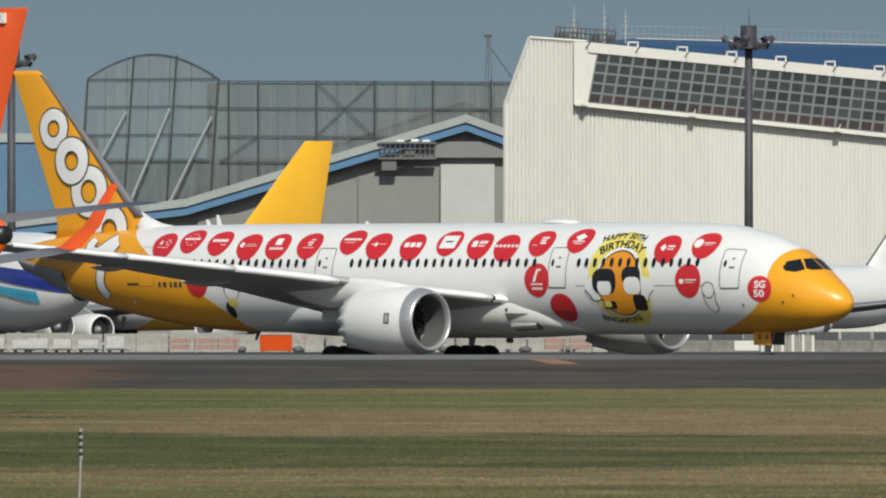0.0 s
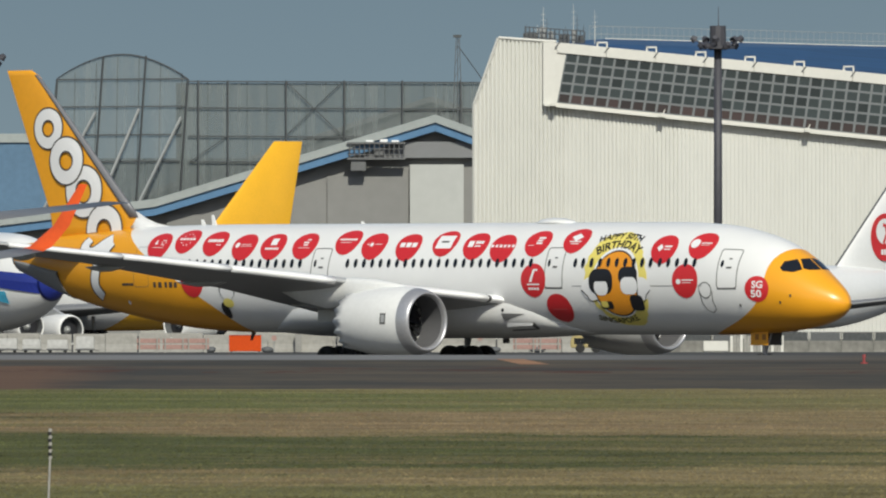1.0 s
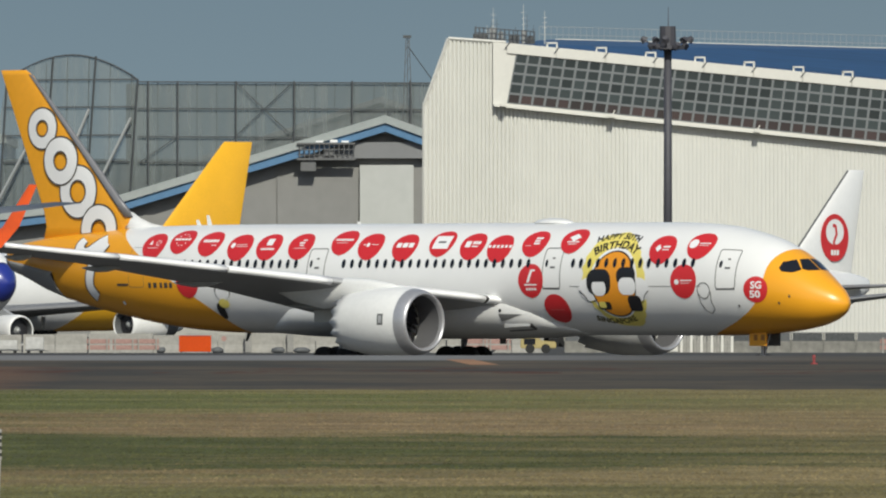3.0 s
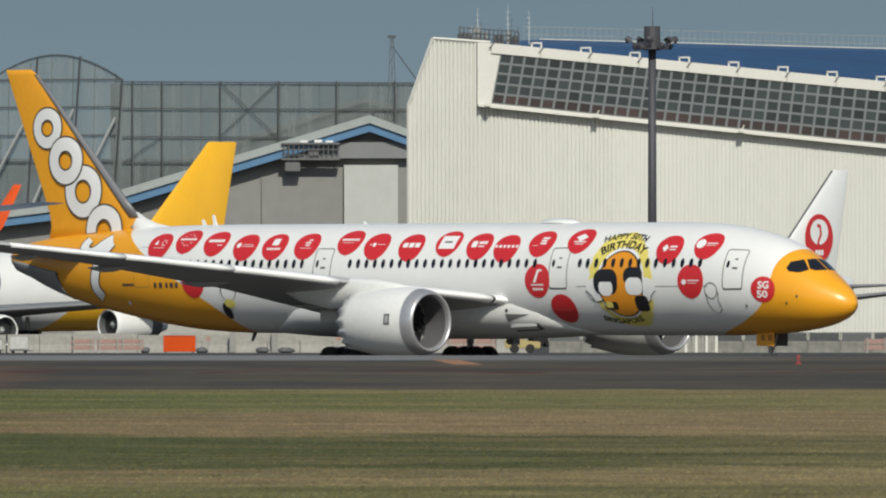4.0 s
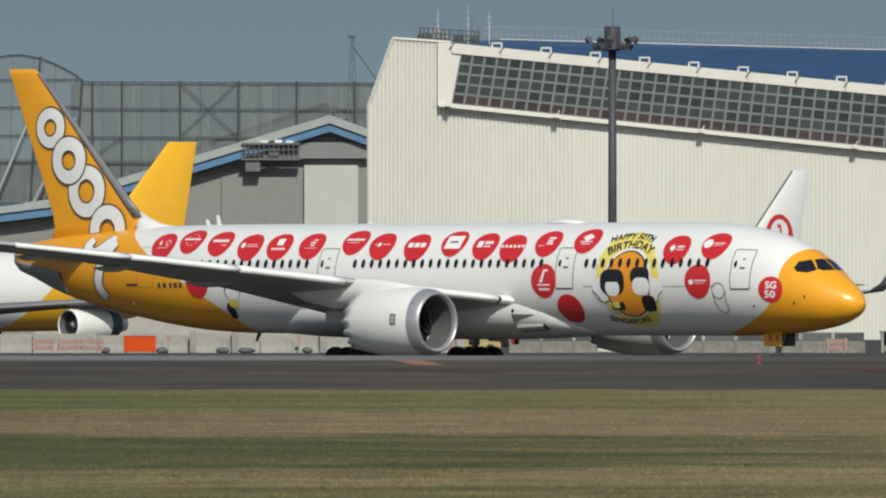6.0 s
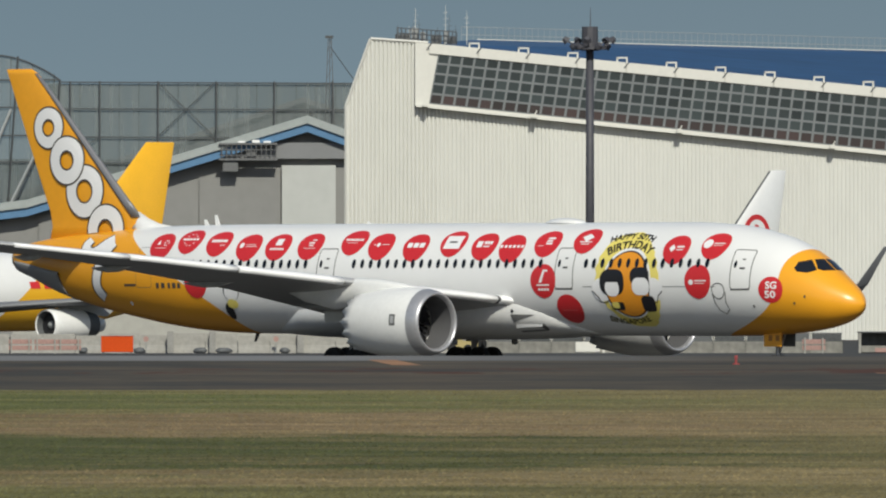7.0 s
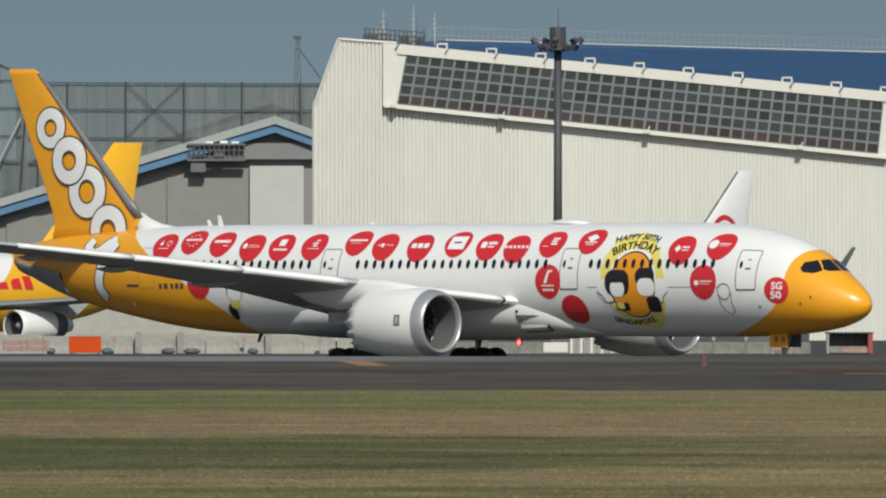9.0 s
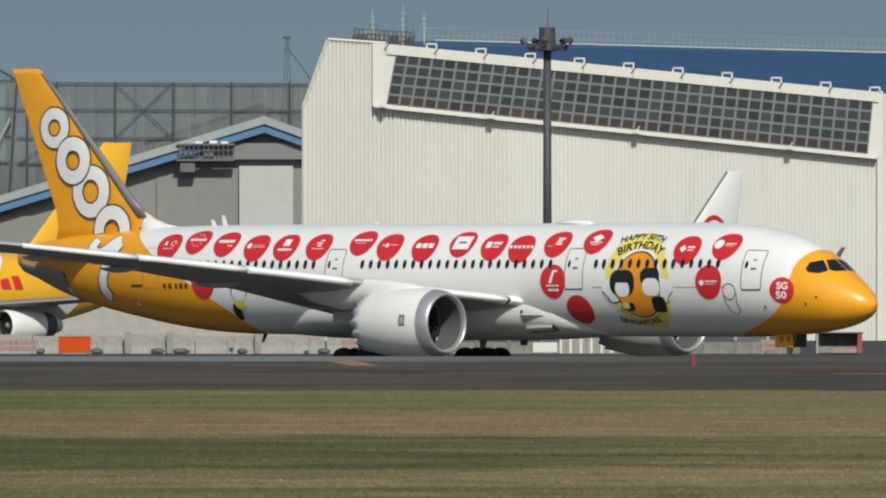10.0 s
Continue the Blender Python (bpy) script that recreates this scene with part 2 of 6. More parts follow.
    lusher = n.new("ShaderNodeMix")
    lusher.data_type = "RGBA"
    lusher.inputs[7].default_value = (0.097, 0.103, 0.038, 1)
    l.new(dry.outputs[0], dried.inputs[0]), l.new(cr.outputs[0], dried.inputs[6])
    l.new(lush.outputs[0], lusher.inputs[0]), l.new(dried.outputs[2], lusher.inputs[6])
    l.new(lusher.outputs[2], grass.inputs[0]), l.new(vary, grass.inputs["Scale"])
    # pavement: worn asphalt with brown dust and rubber marks
    ar = n.new("ShaderNodeValToRGB")
    ar.color_ramp.elements[0].position, ar.color_ramp.elements[1].position = 0.42, 0.60
    ar.color_ramp.elements[0].color, ar.color_ramp.elements[1].color = (0.046, 0.044, 0.039, 1), (0.097, 0.077, 0.056, 1)
    l.new(noise_at(0.06, 0.07, 7, 0.72), ar.inputs[0])
    # pale reflection along the far asphalt, put into its colour
    far = n.new("ShaderNodeMapRange")
    far.inputs[1].default_value, far.inputs[2].default_value = 635, 640
    far.inputs[3].default_value, far.inputs[4].default_value = 0.0, 0.95
    l.new(op("ADD", sep.outputs[1], op("MULTIPLY", wob, 0.10)), far.inputs[0])
    am = n.new("ShaderNodeMix")
    am.data_type = "RGBA"
    am.inputs[7].default_value = (0.187, 0.187, 0.187, 1)
    # the painted reflection weakens towards the right
    reflection_fade = n.new("ShaderNodeMapRange")
    reflection_fade.inputs[1].default_value, reflection_fade.inputs[2].default_value = 2.0, 22.0
    reflection_fade.inputs[3].default_value, reflection_fade.inputs[4].default_value = 1.0, 0.12
    l.new(op("ADD", sep.outputs[0], op("MULTIPLY", wob, 0.2)), reflection_fade.inputs[0])
    l.new(op("MULTIPLY", far.outputs[0], reflection_fade.outputs[0]), am.inputs[0]), l.new(ar.outputs[0], am.inputs[6])
    soil_fac = n.new("ShaderNodeMapRange")
    soil_fac.inputs[1].default_value, soil_fac.inputs[2].default_value = -12.5, -16.0
    soil_fac.inputs[4].default_value = 0.8
    l.new(op("ADD", sep.outputs[0], op("MULTIPLY", wob2, 0.13)), soil_fac.inputs[0])
    soil = n.new("ShaderNodeMix")
    soil.data_type = "RGBA"
    soil.inputs[7].default_value = (0.135, 0.078, 0.050, 1)
    l.new(op("MULTIPLY", soil_fac.outputs[0], op("LESS_THAN", op("ADD", sep.outputs[1], op("MULTIPLY", wob2, 0.5)), 612.0)), soil.inputs[0])
    l.new(am.outputs[2], soil.inputs[6])
    # clods of brown earth strewn along the taxiway's edge
    clod_fac = n.new("ShaderNodeMapRange")
    clod_fac.inputs[1].default_value, clod_fac.inputs[2].default_value = 0.51, 0.58
    l.new(noise_at(0.22, 0.11, 7, 0.75), clod_fac.inputs[0])
    row = op("MULTIPLY", op("GREATER_THAN", op("ADD", sep.outputs[1], op("MULTIPLY", wob2, 0.12)), 588.0), op("LESS_THAN", op("ADD", sep.outputs[1], op("MULTIPLY", wob2, 0.15)), 607.0))
    clod = n.new("ShaderNodeMix")
    clod.data_type = "RGBA"
    clod.inputs[7].default_value = (0.074, 0.033, 0.023, 1)
    l.new(op("MULTIPLY", clod_fac.outputs[0], op("MULTIPLY", row, 0.95)), clod.inputs[0]), l.new(soil.outputs[2], clod.inputs[6])
    apron = n.new("ShaderNodeMix")
    apron.data_type = "RGBA"
    apron.inputs[7].default_value = (0.065, 0.064, 0.063, 1)
    l.new(op("GREATER_THAN", sep.outputs[1], 668.0), apron.inputs[0]), l.new(clod.outputs[2], apron.inputs[6])
    edge = op("GREATER_THAN", op("ADD", sep.outputs[1], op("MULTIPLY", wob2, 0.18)), 547)
    mix = n.new("ShaderNodeMix")
    mix.data_type = "RGBA"
    stand = op("MULTIPLY", op("LESS_THAN", sep.outputs[0], -18.0), op("MULTIPLY", op("GREATER_THAN", sep.outputs[1], 370.0), op("LESS_THAN", sep.outputs[1], 470.0)))
    edge = op("MAXIMUM", edge, stand)
    l.new(edge, mix.inputs[0]), l.new(grass.outputs[0], mix.inputs[6]), l.new(apron.outputs[2], mix.inputs[7])
    l.new(mix.outputs[2], b.inputs["Base Color"])
    return m


def build_ground():
    xs = [-4000, -1500, -500, -200, -100, -50, -25, 0, 25, 50, 100, 200, 500, 1500, 4000]
    ys = [-150, 0, 100, 200, 240, 300, 400, 500, 545, 560, 580, 600, 620, 640, 650, 660, 670, 680, 690, 700, 750, 900, 1200, 2000, 3500, 4900]
    bm = bmesh.new()
    g = [[bm.verts.new((x, y, ground_height(y))) for x in xs] for y in ys]
    for a, b in zip(g, g[1:]):
        for i in range(len(xs) - 1):
            bm.faces.new((a[i], a[i + 1], b[i + 1], b[i]))
    ob = part("ground", bm, ground_material(), smooth=True)
    tagged(ob, "mown airfield grass in green and dry brown bands before dark asphalt", "ground", kind="structure")


build_ground()


def build_sky_backdrop():
    m = bpy.data.materials.new("hazy_sky")
    m.use_nodes = True
    n, l = m.node_tree.nodes, m.node_tree.links
    n.remove(n["Principled BSDF"])
    em, cr, tc, sep, mr = (n.new("ShaderNodeEmission"), n.new("ShaderNodeValToRGB"), n.new("ShaderNodeTexCoord"), n.new("ShaderNodeSeparateXYZ"), n.new("ShaderNodeMapRange"))
    mr.inputs[1].default_value, mr.inputs[2].default_value = 20, 110
    l.new(tc.outputs["Object"], sep.inputs[0]), l.new(sep.outputs[2], mr.inputs[0]), l.new(mr.outputs[0], cr.inputs[0])
    cr.color_ramp.elements[0].color, cr.color_ramp.elements[1].color = (0.208, 0.280, 0.318, 1), (0.168, 0.238, 0.286, 1)
    l.new(cr.outputs[0], em.inputs[0]), l.new(em.outputs[0], n["Material Output"].inputs[0])
    bm = bmesh.new()
    bm.faces.new([bm.verts.new(p) for p in ((-900, 4800, -5), (900, 4800, -5), (900, 4800, 260), (-900, 4800, 260))])
    tagged(part("backdrop", bm, m), "hazy grey-blue sky low over the airfield", "sky", kind="structure")


build_sky_backdrop()


# ---------------------------------------------------------------- buildings
def thing(name, label, category, group="", kind="", at=None):
    ob = new(name)
    ob.empty_display_size = 0.5
    if at is not None:
        ob.matrix_world = at
    return tagged(ob, label, category, group, kind)


def build_white_hangar():
    hangar = thing("maintenance_hangar", "cream ribbed-metal hangar with a long sloping glazed strip and blue roof", "hangar", at=pose(0, 1350, 0))

    def top(x):
        return interp(x, [6.2, 8.55, 13.4, 15.2, 63, 75], [23.1, 29.62, 29.25, 29.1, 24.45, 23.3])
    # ribbed cladding: trapezoid ribs 0.4 m apart
    bm = bmesh.new()
    pts, x = [], 6.2
    while x < 75:
        rib = 0.2 if x < 15 else 0.13 if x < 26 else 0.06
        pts += [(x, 0.0), (x + 0.22, 0.0), (x + 0.27, rib), (x + 0.35, rib)]
        x += 0.40
    low = [bm.verts.new((px, py, -0.2)) for px, py in pts]
    high = [bm.verts.new((px, py, top(px) - 0.05)) for px, py in pts]
    for i in range(len(pts) - 1):
        bm.faces.new((low[i], low[i + 1], high[i + 1], high[i]))
    part("cladding", bm, HANGAR_WHITE, hangar)
    bm = bmesh.new()
    prism(bm, [(6.24, -0.3), (75.1, -0.3), (75.1, 23.2), (63, 24.4), (15.2, 29.0), (8.57, 29.52), (6.24, 23.0)], 0.24, 40)
    part("body", bm, HANGAR_WHITE, hangar)
    # edge trim up the chamfered corner and along the top
    bm = bmesh.new()
    for a, b in (((6.1, 0, 23.1), (8.5, 0, 29.7)), ((6.1, 0, 0), (6.1, 0, 23.1)), ((8.5, 0, 29.7), (14.2, 0, 29.3))):
        bar(bm, a, b, 0.16, 4)
    part("corner_trim", bm, HANGAR_TRIM, hangar)
    # parapet in lengths with joints
    slope = -0.0976
    for i in range(10):
        a, b = 14.3 + i * 4.86, 14.3 + i * 4.86 + 4.78
        bm = bmesh.new()
        z = [29.25 + slope * (q - 14.3) for q in (a, b)]
        prism(bm, [(a, z[0] - 1.0), (b, z[1] - 1.0), (b, z[1]), (a, z[0])], -0.75, 0.4)
        part("parapet_panel", bm, HANGAR_TRIM, hangar)
        bm = bmesh.new()
        prism(bm, [(a - 0.28, z[0] - 0.55), (a - 0.12, z[0] - 0.55), (a + 0.30, z[0] - 0.02), (a + 0.14, z[0] - 0.02)], -0.79, -0.74)
        part("panel_joint", bm, GREY_DARK, hangar)
        bm = bmesh.new()
        c = b - 0.9
        zz = 29.25 + slope * (c - 14.3)
        box(bm, c, c + 0.16, -0.5, 0.3, zz - 0.1, zz + 0.38), box(bm, c + 0.95, c + 1.11, -0.5, 0.3, zz - 0.2, zz + 0.33)
        box(bm, c, c + 1.11, -0.5, 0.3, zz + 0.3, zz + 0.45)
        part("roof_vent", bm, HANGAR_TRIM, hangar)
    # glazed strip, leaning, projecting from the wall
    bm = bmesh.new()
    prism(bm, [(14.0, 23.0), (62.0, 18.1), (63.3, 18.0), (63.3, 24.2), (14.3, 29.2), (12.9, 29.3), (12.9, 23.1)], -0.55, 0.05)
    part("glazing_frame", bm, HANGAR_TRIM, hangar)
    bm = bmesh.new()
    prism(bm, [(14.27, 23.3), (61.75, 18.4), (62.3, 23.66), (15.2, 28.25)], -0.6, -0.5)
    part("glazing_grid", bm, GREY_WIN, hangar, "grey window bars")
    cols, rows = 39, 5
    for i in range(cols):
        for j in range(rows):
            def corner(u, v):
                xb, zb = 14.27 + u * (61.75 - 14.27), 23.3 + u * (18.4 - 23.3)
                xt, zt = 15.2 + u * (62.3 - 15.2), 28.25 + u * (23.66 - 28.25)
                return xb + v * (xt - xb), zb + v * (zt - zb)
            u0, u1, v0, v1 = (i + 0.10) / cols, (i + 0.91) / cols, (j + 0.10) / rows, (j + 0.89) / rows
            bm = bmesh.new()
            prism(bm, [corner(u0, v0), corner(u1, v0), corner(u1, v1), corner(u0, v1)], -0.61, -0.55)
            part("pane", bm, PANE_LOW if j == 0 else PANE, hangar)
    # ledge under the strip, with its small floodlights
    bm = bmesh.new()
    prism(bm, [(13.0, 22.98), (62.6, 17.88), (62.6, 18.15), (13.0, 23.25)], -1.0, -0.1)
    part("ledge", bm, HANGAR_TRIM, hangar)
    for c in (13.9, 24.6, 38.9, 54.0):
        zz = 23.0 + (c - 13.0) * (17.9 - 23.0) / 49.6
        bm = bmesh.new()
        box(bm, c - 0.25, c + 0.3, -1.75, -1.0, zz + 0.05, zz + 0.45, 0.05)
        bar(bm, (c, -1.2, zz + 0.2), (c + 0.3, -1.2, zz + 0.8), 0.06)
        part("floodlight", bm, HANGAR_TRIM, hangar)
    # pilaster at the far end
    bm = bmesh.new()
    box(bm, 62.7, 63.3, -0.5, 0.0, -0.2, 24.6)
    part("pilaster", bm, HANGAR_TRIM, hangar)
    # blue roof rising to its ridge
    bm = bmesh.new()
    a = [(11.6, 0.3, 29.2), (75, 0.3, 23.1), (75, 40, 28.85), (19.6, 40, 30.35)]
    up = [bm.verts.new(p) for p in a]
    dn = [bm.verts.new((p[0], p[1] + 0.3, p[2] - 0.3)) for p in a]
    bm.faces.new(up), bm.faces.new(dn[::-1])
    for i in range(4):
        bm.faces.new((up[i], up[(i + 1) % 4], dn[(i + 1) % 4], dn[i]))
    part("roof", bm, BLUE_ROOF, hangar, "blue sheet-metal roof")
    # ridge walkway fence: many thin posts and two rails
    bm = bmesh.new()
    for k in range(95):
        q = 18.0 + k * 0.6
        z = 30.35 - (q - 19.6) * 0.027
        bar(bm, (q, 40.3, z - 0.1), (q, 40.3, z + 1.3), 0.02, 4)
    for h in (0.5, 1.3):
        bar(bm, (18, 40.3, 30.39 + h), (74.5, 40.3, 28.86 + h), 0.03, 4)
    part("ridge_railing", bm, RAIL_GREY, hangar)
    bm = bmesh.new()
    bar(bm, (19.6, 40.0, 30.4), (75, 40.0, 28.9), 0.05, 5)
    part("ridge_cap", bm, HANGAR_TRIM, hangar)
    # roof platform with rails, boxes and aerials
    bm = bmesh.new()
    for k in range(15):
        q = 11.2 + k * 0.42
        bar(bm, (q, 6, 29.3), (q, 6, 31.0 - 0.04 * k), 0.05, 4)
    for h in (0.4, 0.9, 1.4):
        bar(bm, (11.2, 6, 29.5 + h), (17.1, 6, 29.1 + h), 0.045, 4)
    part("platform_railing", bm, GREY_DARK, hangar)
    for x0, w, h in ((11.0, 1.4, 0.9), (12.6, 0.7, 1.5), (13.5, 0.5, 1.1), (14.6, 1.0, 0.8), (15.8, 0.4, 1.2), (16.4, 0.6, 0.6)):
        bm = bmesh.new()
        box(bm, x0, x0 + w, 6.5, 8, 28.8, 29.4 + h, 0.05)
        part("plant_unit", bm, LIGHT_STEEL if h > 1 else GREY_DARK, hangar)
    for x0, h in ((12.4, 1.9), (12.8, 2.3), (13.0, 3.7), (13.35, 2.6), (14.1, 1.6), (15.2, 1.8), (16.0, 4.0), (16.35, 3.0), (17.0, 2.0), (18.1, 3.4), (11.3, 2.0), (11.7, 1.5)):
        bm = bmesh.new()
        bar(bm, (x0, 7, 29), (x0, 7, 29.2 + h), 0.045, 5, 0.015)
        for k in range(3):
            bar(bm, (x0 - 0.25, 7, 29.0 + h * (0.55 + 0.15 * k)), (x0 + 0.25, 7, 29.05 + h * (0.55 + 0.15 * k)), 0.014, 4)
        part("aerial", bm, HANGAR_TRIM if h in (3.7, 4.0, 3.4, 1.9) else GREY_DARK, hangar)


RAIL_GREY = mat("pale_rail_paint", (0.31, 0.34, 0.345), 0.6, var=0.1)
GREY_WIN = mat("window_bar_grey", (0.150, 0.164, 0.172), 0.55, var=0.1, scale=0.6)
PANE_LOW = pane_material("hangar_pane_reddish", (0.030, 0.028, 0.031), (0.062, 0.044, 0.046))
build_white_hangar()


def build_grey_hangar():
    hangar = thing("gabled_hangar", "grey hangar with a low gable and blue-edged roof", "hangar", at=pose(0, 1450, 0))
    roofline = [(-75, 9.2), (-46.5, 12.2), (-27.2, 14.55), (2.45, 23.47), (14, 19.3)]
    bm = bmesh.new()
    prism(bm, [(-75, -0.3), (14, -0.3)] + [(x, z - 0.9) for x, z in roofline[::-1]], 0, 60)
    part("wall", bm, GREY_WALL, hangar)
    for a, b in zip(roofline, roofline[1:]):
        for name, m, z0, z1, y0 in (("roof_edge", FASCIA_PALE, -0.85, 0.0, -2.2), ("fascia", FASCIA_BLUE, -1.75, -0.854, -1.9)):
            bm = bmesh.new()
            prism(bm, [(a[0], a[1] + z0), (b[0] - 0.01, b[1] + z0), (b[0] - 0.01, b[1] + z1), (a[0], a[1] + z1)], y0, 62 if z1 == 0 else y0 + 0.5)
            part(name, bm, m, hangar, "pale roof edge" if z1 == 0 else "blue fascia")
    bm = bmesh.new()
    box(bm, -6.8, 8.0, -1.2, -0.1, 18.9, 20.6)
    part("door_beam", bm, STEEL_BEAM, hangar)
    bm = bmesh.new()
    box(bm, -0.25, 5.45, -0.8, -0.15, -0.2, 18.2)
    part("sliding_door", bm, DOOR_PALE, hangar, "pale sliding door leaf")
    for x0, w in ((-26, 8.4), (-17.5, 8.4), (-9.0, 8.6)):
        bm = bmesh.new()
        box(bm, x0, x0 + w, -0.35, -0.05, -0.2, 12.9 + (x0 + 26) * 0.24)
        part("sliding_door", bm, GREY_WALL, hangar, "grey sliding door leaf")
    # service gantry hung beside the gable
    for z in (18.7, 20.35):
        bm = bmesh.new()
        box(bm, -6.9, -0.7, -2.6, -1.3, z, z + 0.2)
        part("gantry_deck", bm, GANTRY, hangar)
    for k in range(12):
        bm = bmesh.new()
        q = -6.6 + k * 0.52
        bar(bm, (q, -2.5, 18.75), (q, -2.5, 20.45), 0.06, 4)
        part("gantry_post", bm, GANTRY, hangar)
    for h in (19.2, 19.8):
        bm = bmesh.new()
        bar(bm, (-6.8, -2.5, h), (-0.8, -2.5, h), 0.06, 4)
        part("gantry_rail", bm, GANTRY, hangar)
    for x0, x1, z0, z1 in ((-6.5, -4.9, 17.5, 18.7), (-3.9, -2.9, 18.9, 19.9)):
        bm = bmesh.new()
        box(bm, x0, x1, -2.3, -1.3, z0, z1, 0.05)
        part("gantry_cabinet", bm, GANTRY, hangar)
    for k, q in enumerate((-4.9, -3.4, -2.2)):
        bm = bmesh.new()
        box(bm, q, q + 0.8, -2.4, -1.6, 20.55, 20.75 + 0.1 * (k == 1), 0.04)
        part("gantry_lamp", bm, WHITE_DECAL, hangar)


GANTRY = mat("gantry_grey_steel", (0.125, 0.128, 0.13), 0.65, var=0.15)
STEEL_BEAM = mat("beam_grey", (0.19, 0.195, 0.20), 0.6, var=0.1)
DOOR_PALE = mat("door_pale_grey", (0.44, 0.45, 0.43), 0.6, var=0.06, scale=0.3)
build_grey_hangar()


def build_noise_barrier():
    """Run-up pen: netted steel frames with an arched end bay."""
    pen = thing("run_up_pen", "tall netted steel noise barrier with an arched end bay", "noise barrier", at=pose(0, 1600, 0))
    x1, top, base = 9.5, 29.5, 0.0
    xa = -26.2                               # where the arched bay meets the straight run
    arch = [(-41.6 + i * 15.4 / 16, 29.65 + 2.9 * math.sin(math.pi * i / 16) ** 0.9) for i in range(17)]
    bm = bmesh.new()
    a = [bm.verts.new((x, 0, z)) for x, z in [(-43.0, base)] + [(-42.4, 24.9)] + arch + [(-27.6, base)]]
    bm.faces.new(a)
    part("netting", bm, NETTING, pen)
    bm = bmesh.new()
    box(bm, xa - 1.4, x1, 0.2, 0.26, base, top - 0.3)
    part("netting", bm, NETTING, pen)
    bm = bmesh.new()
    box(bm, -42.5, x1, 9.0, 9.06, base, 20.5)
    part("rear_netting", bm, NETTING, pen)
    for x in [xa + 4.65 + 6.8 * i for i in range(5)] + [xa + 1.2 + 2.3 * i for i in range(1)]:
        bm = bmesh.new()
        bar(bm, (x, -0.2, base), (x, -0.2, top), 0.12, 5)
        part("post", bm, STEEL_LATTICE, pen)
    for i in range(15):
        x = xa + 2.3 + 2.3 * i
        bm = bmesh.new()
        bar(bm, (x, 0.5, base), (x, 0.5, top - 0.2), 0.055, 4)
        part("inner_post", bm, STEEL_LATTICE, pen)
    for z in (29.4, 26.3, 23.0, 20.0, 16.5):
        bm = bmesh.new()
        bar(bm, (xa, -0.15, z), (x1, -0.15, z - 0.15), 0.08, 5)
        part("rail", bm, STEEL_LATTICE, pen)
    for p, q in (((-14.7, 29.3), (-8.2, 23.1)), ((-8.2, 29.3), (-14.7, 23.1)), ((-3.0, 20), (3.4, 26)), ((-26, 20), (-21.6, 23))):
        bm = bmesh.new()
        bar(bm, (p[0], -0.25, p[1]), (q[0], -0.25, q[1]), 0.06, 5)
        part("brace", bm, STEEL_LATTICE, pen)
    # arched bay
    for (xt, zt), xb in (((-41.5, 29.6), -43.3), ((-36.1, 32.2), -38.3), ((-31.1, 32.4), -33.3), ((-26.2, 29.7), -28.2)):
        bm = bmesh.new()
        bar(bm, (xt, -0.3, zt), (xb, -0.3, base), 0.13, 5)
        part("leaning_post", bm, STEEL_LATTICE, pen)
    for z, xl, xr in ((29.6, -41.5, -26.2), (26.4, -41.9, -26.5), (23.1, -42.1, -26.9), (20.0, -42.2, -27.2)):
        bm = bmesh.new()
        bar(bm, (xl, -0.3, z), (xr, -0.3, z + 0.1), 0.085, 5)
        part("rail", bm, STEEL_LATTICE, pen)
    bm = loft([[(x + 0.085 * math.cos(a) * 0.3, -0.2 + 0.085 * math.sin(a), z + 0.085 * math.cos(a)) for a in (k * math.tau / 6 for k in range(6))] for x, z in arch])
    part("arch", bm, STEEL_LATTICE, pen)
    for i in range(6):
        x = -40.0 + 2.5 * i
        bm = bmesh.new()
        bar(bm, (x, 0.3, base), (x + 0.6, 0.3, 29.6 + 2.7 * math.sin(math.pi * (x + 41.5) / 15.4)), 0.05, 4)
        part("inner_post", bm, STEEL_LATTICE, pen)
    for xt, zt, xb, zb in ((-37.0, 25.8, -40.6, 19.0), (-31.9, 26.2, -36.4, 15.5), (-27.0, 25.2, -32.0, 15.0)):
        bm = bmesh.new()
        d = (zb - 0) / (zt - zb)
        bar(bm, (xt, -0.8, zt), (xb - (xt - xb) * d, -5.0, 0), 0.2, 5)
        part("prop", bm, LIGHT_STEEL, pen)


build_noise_barrier()


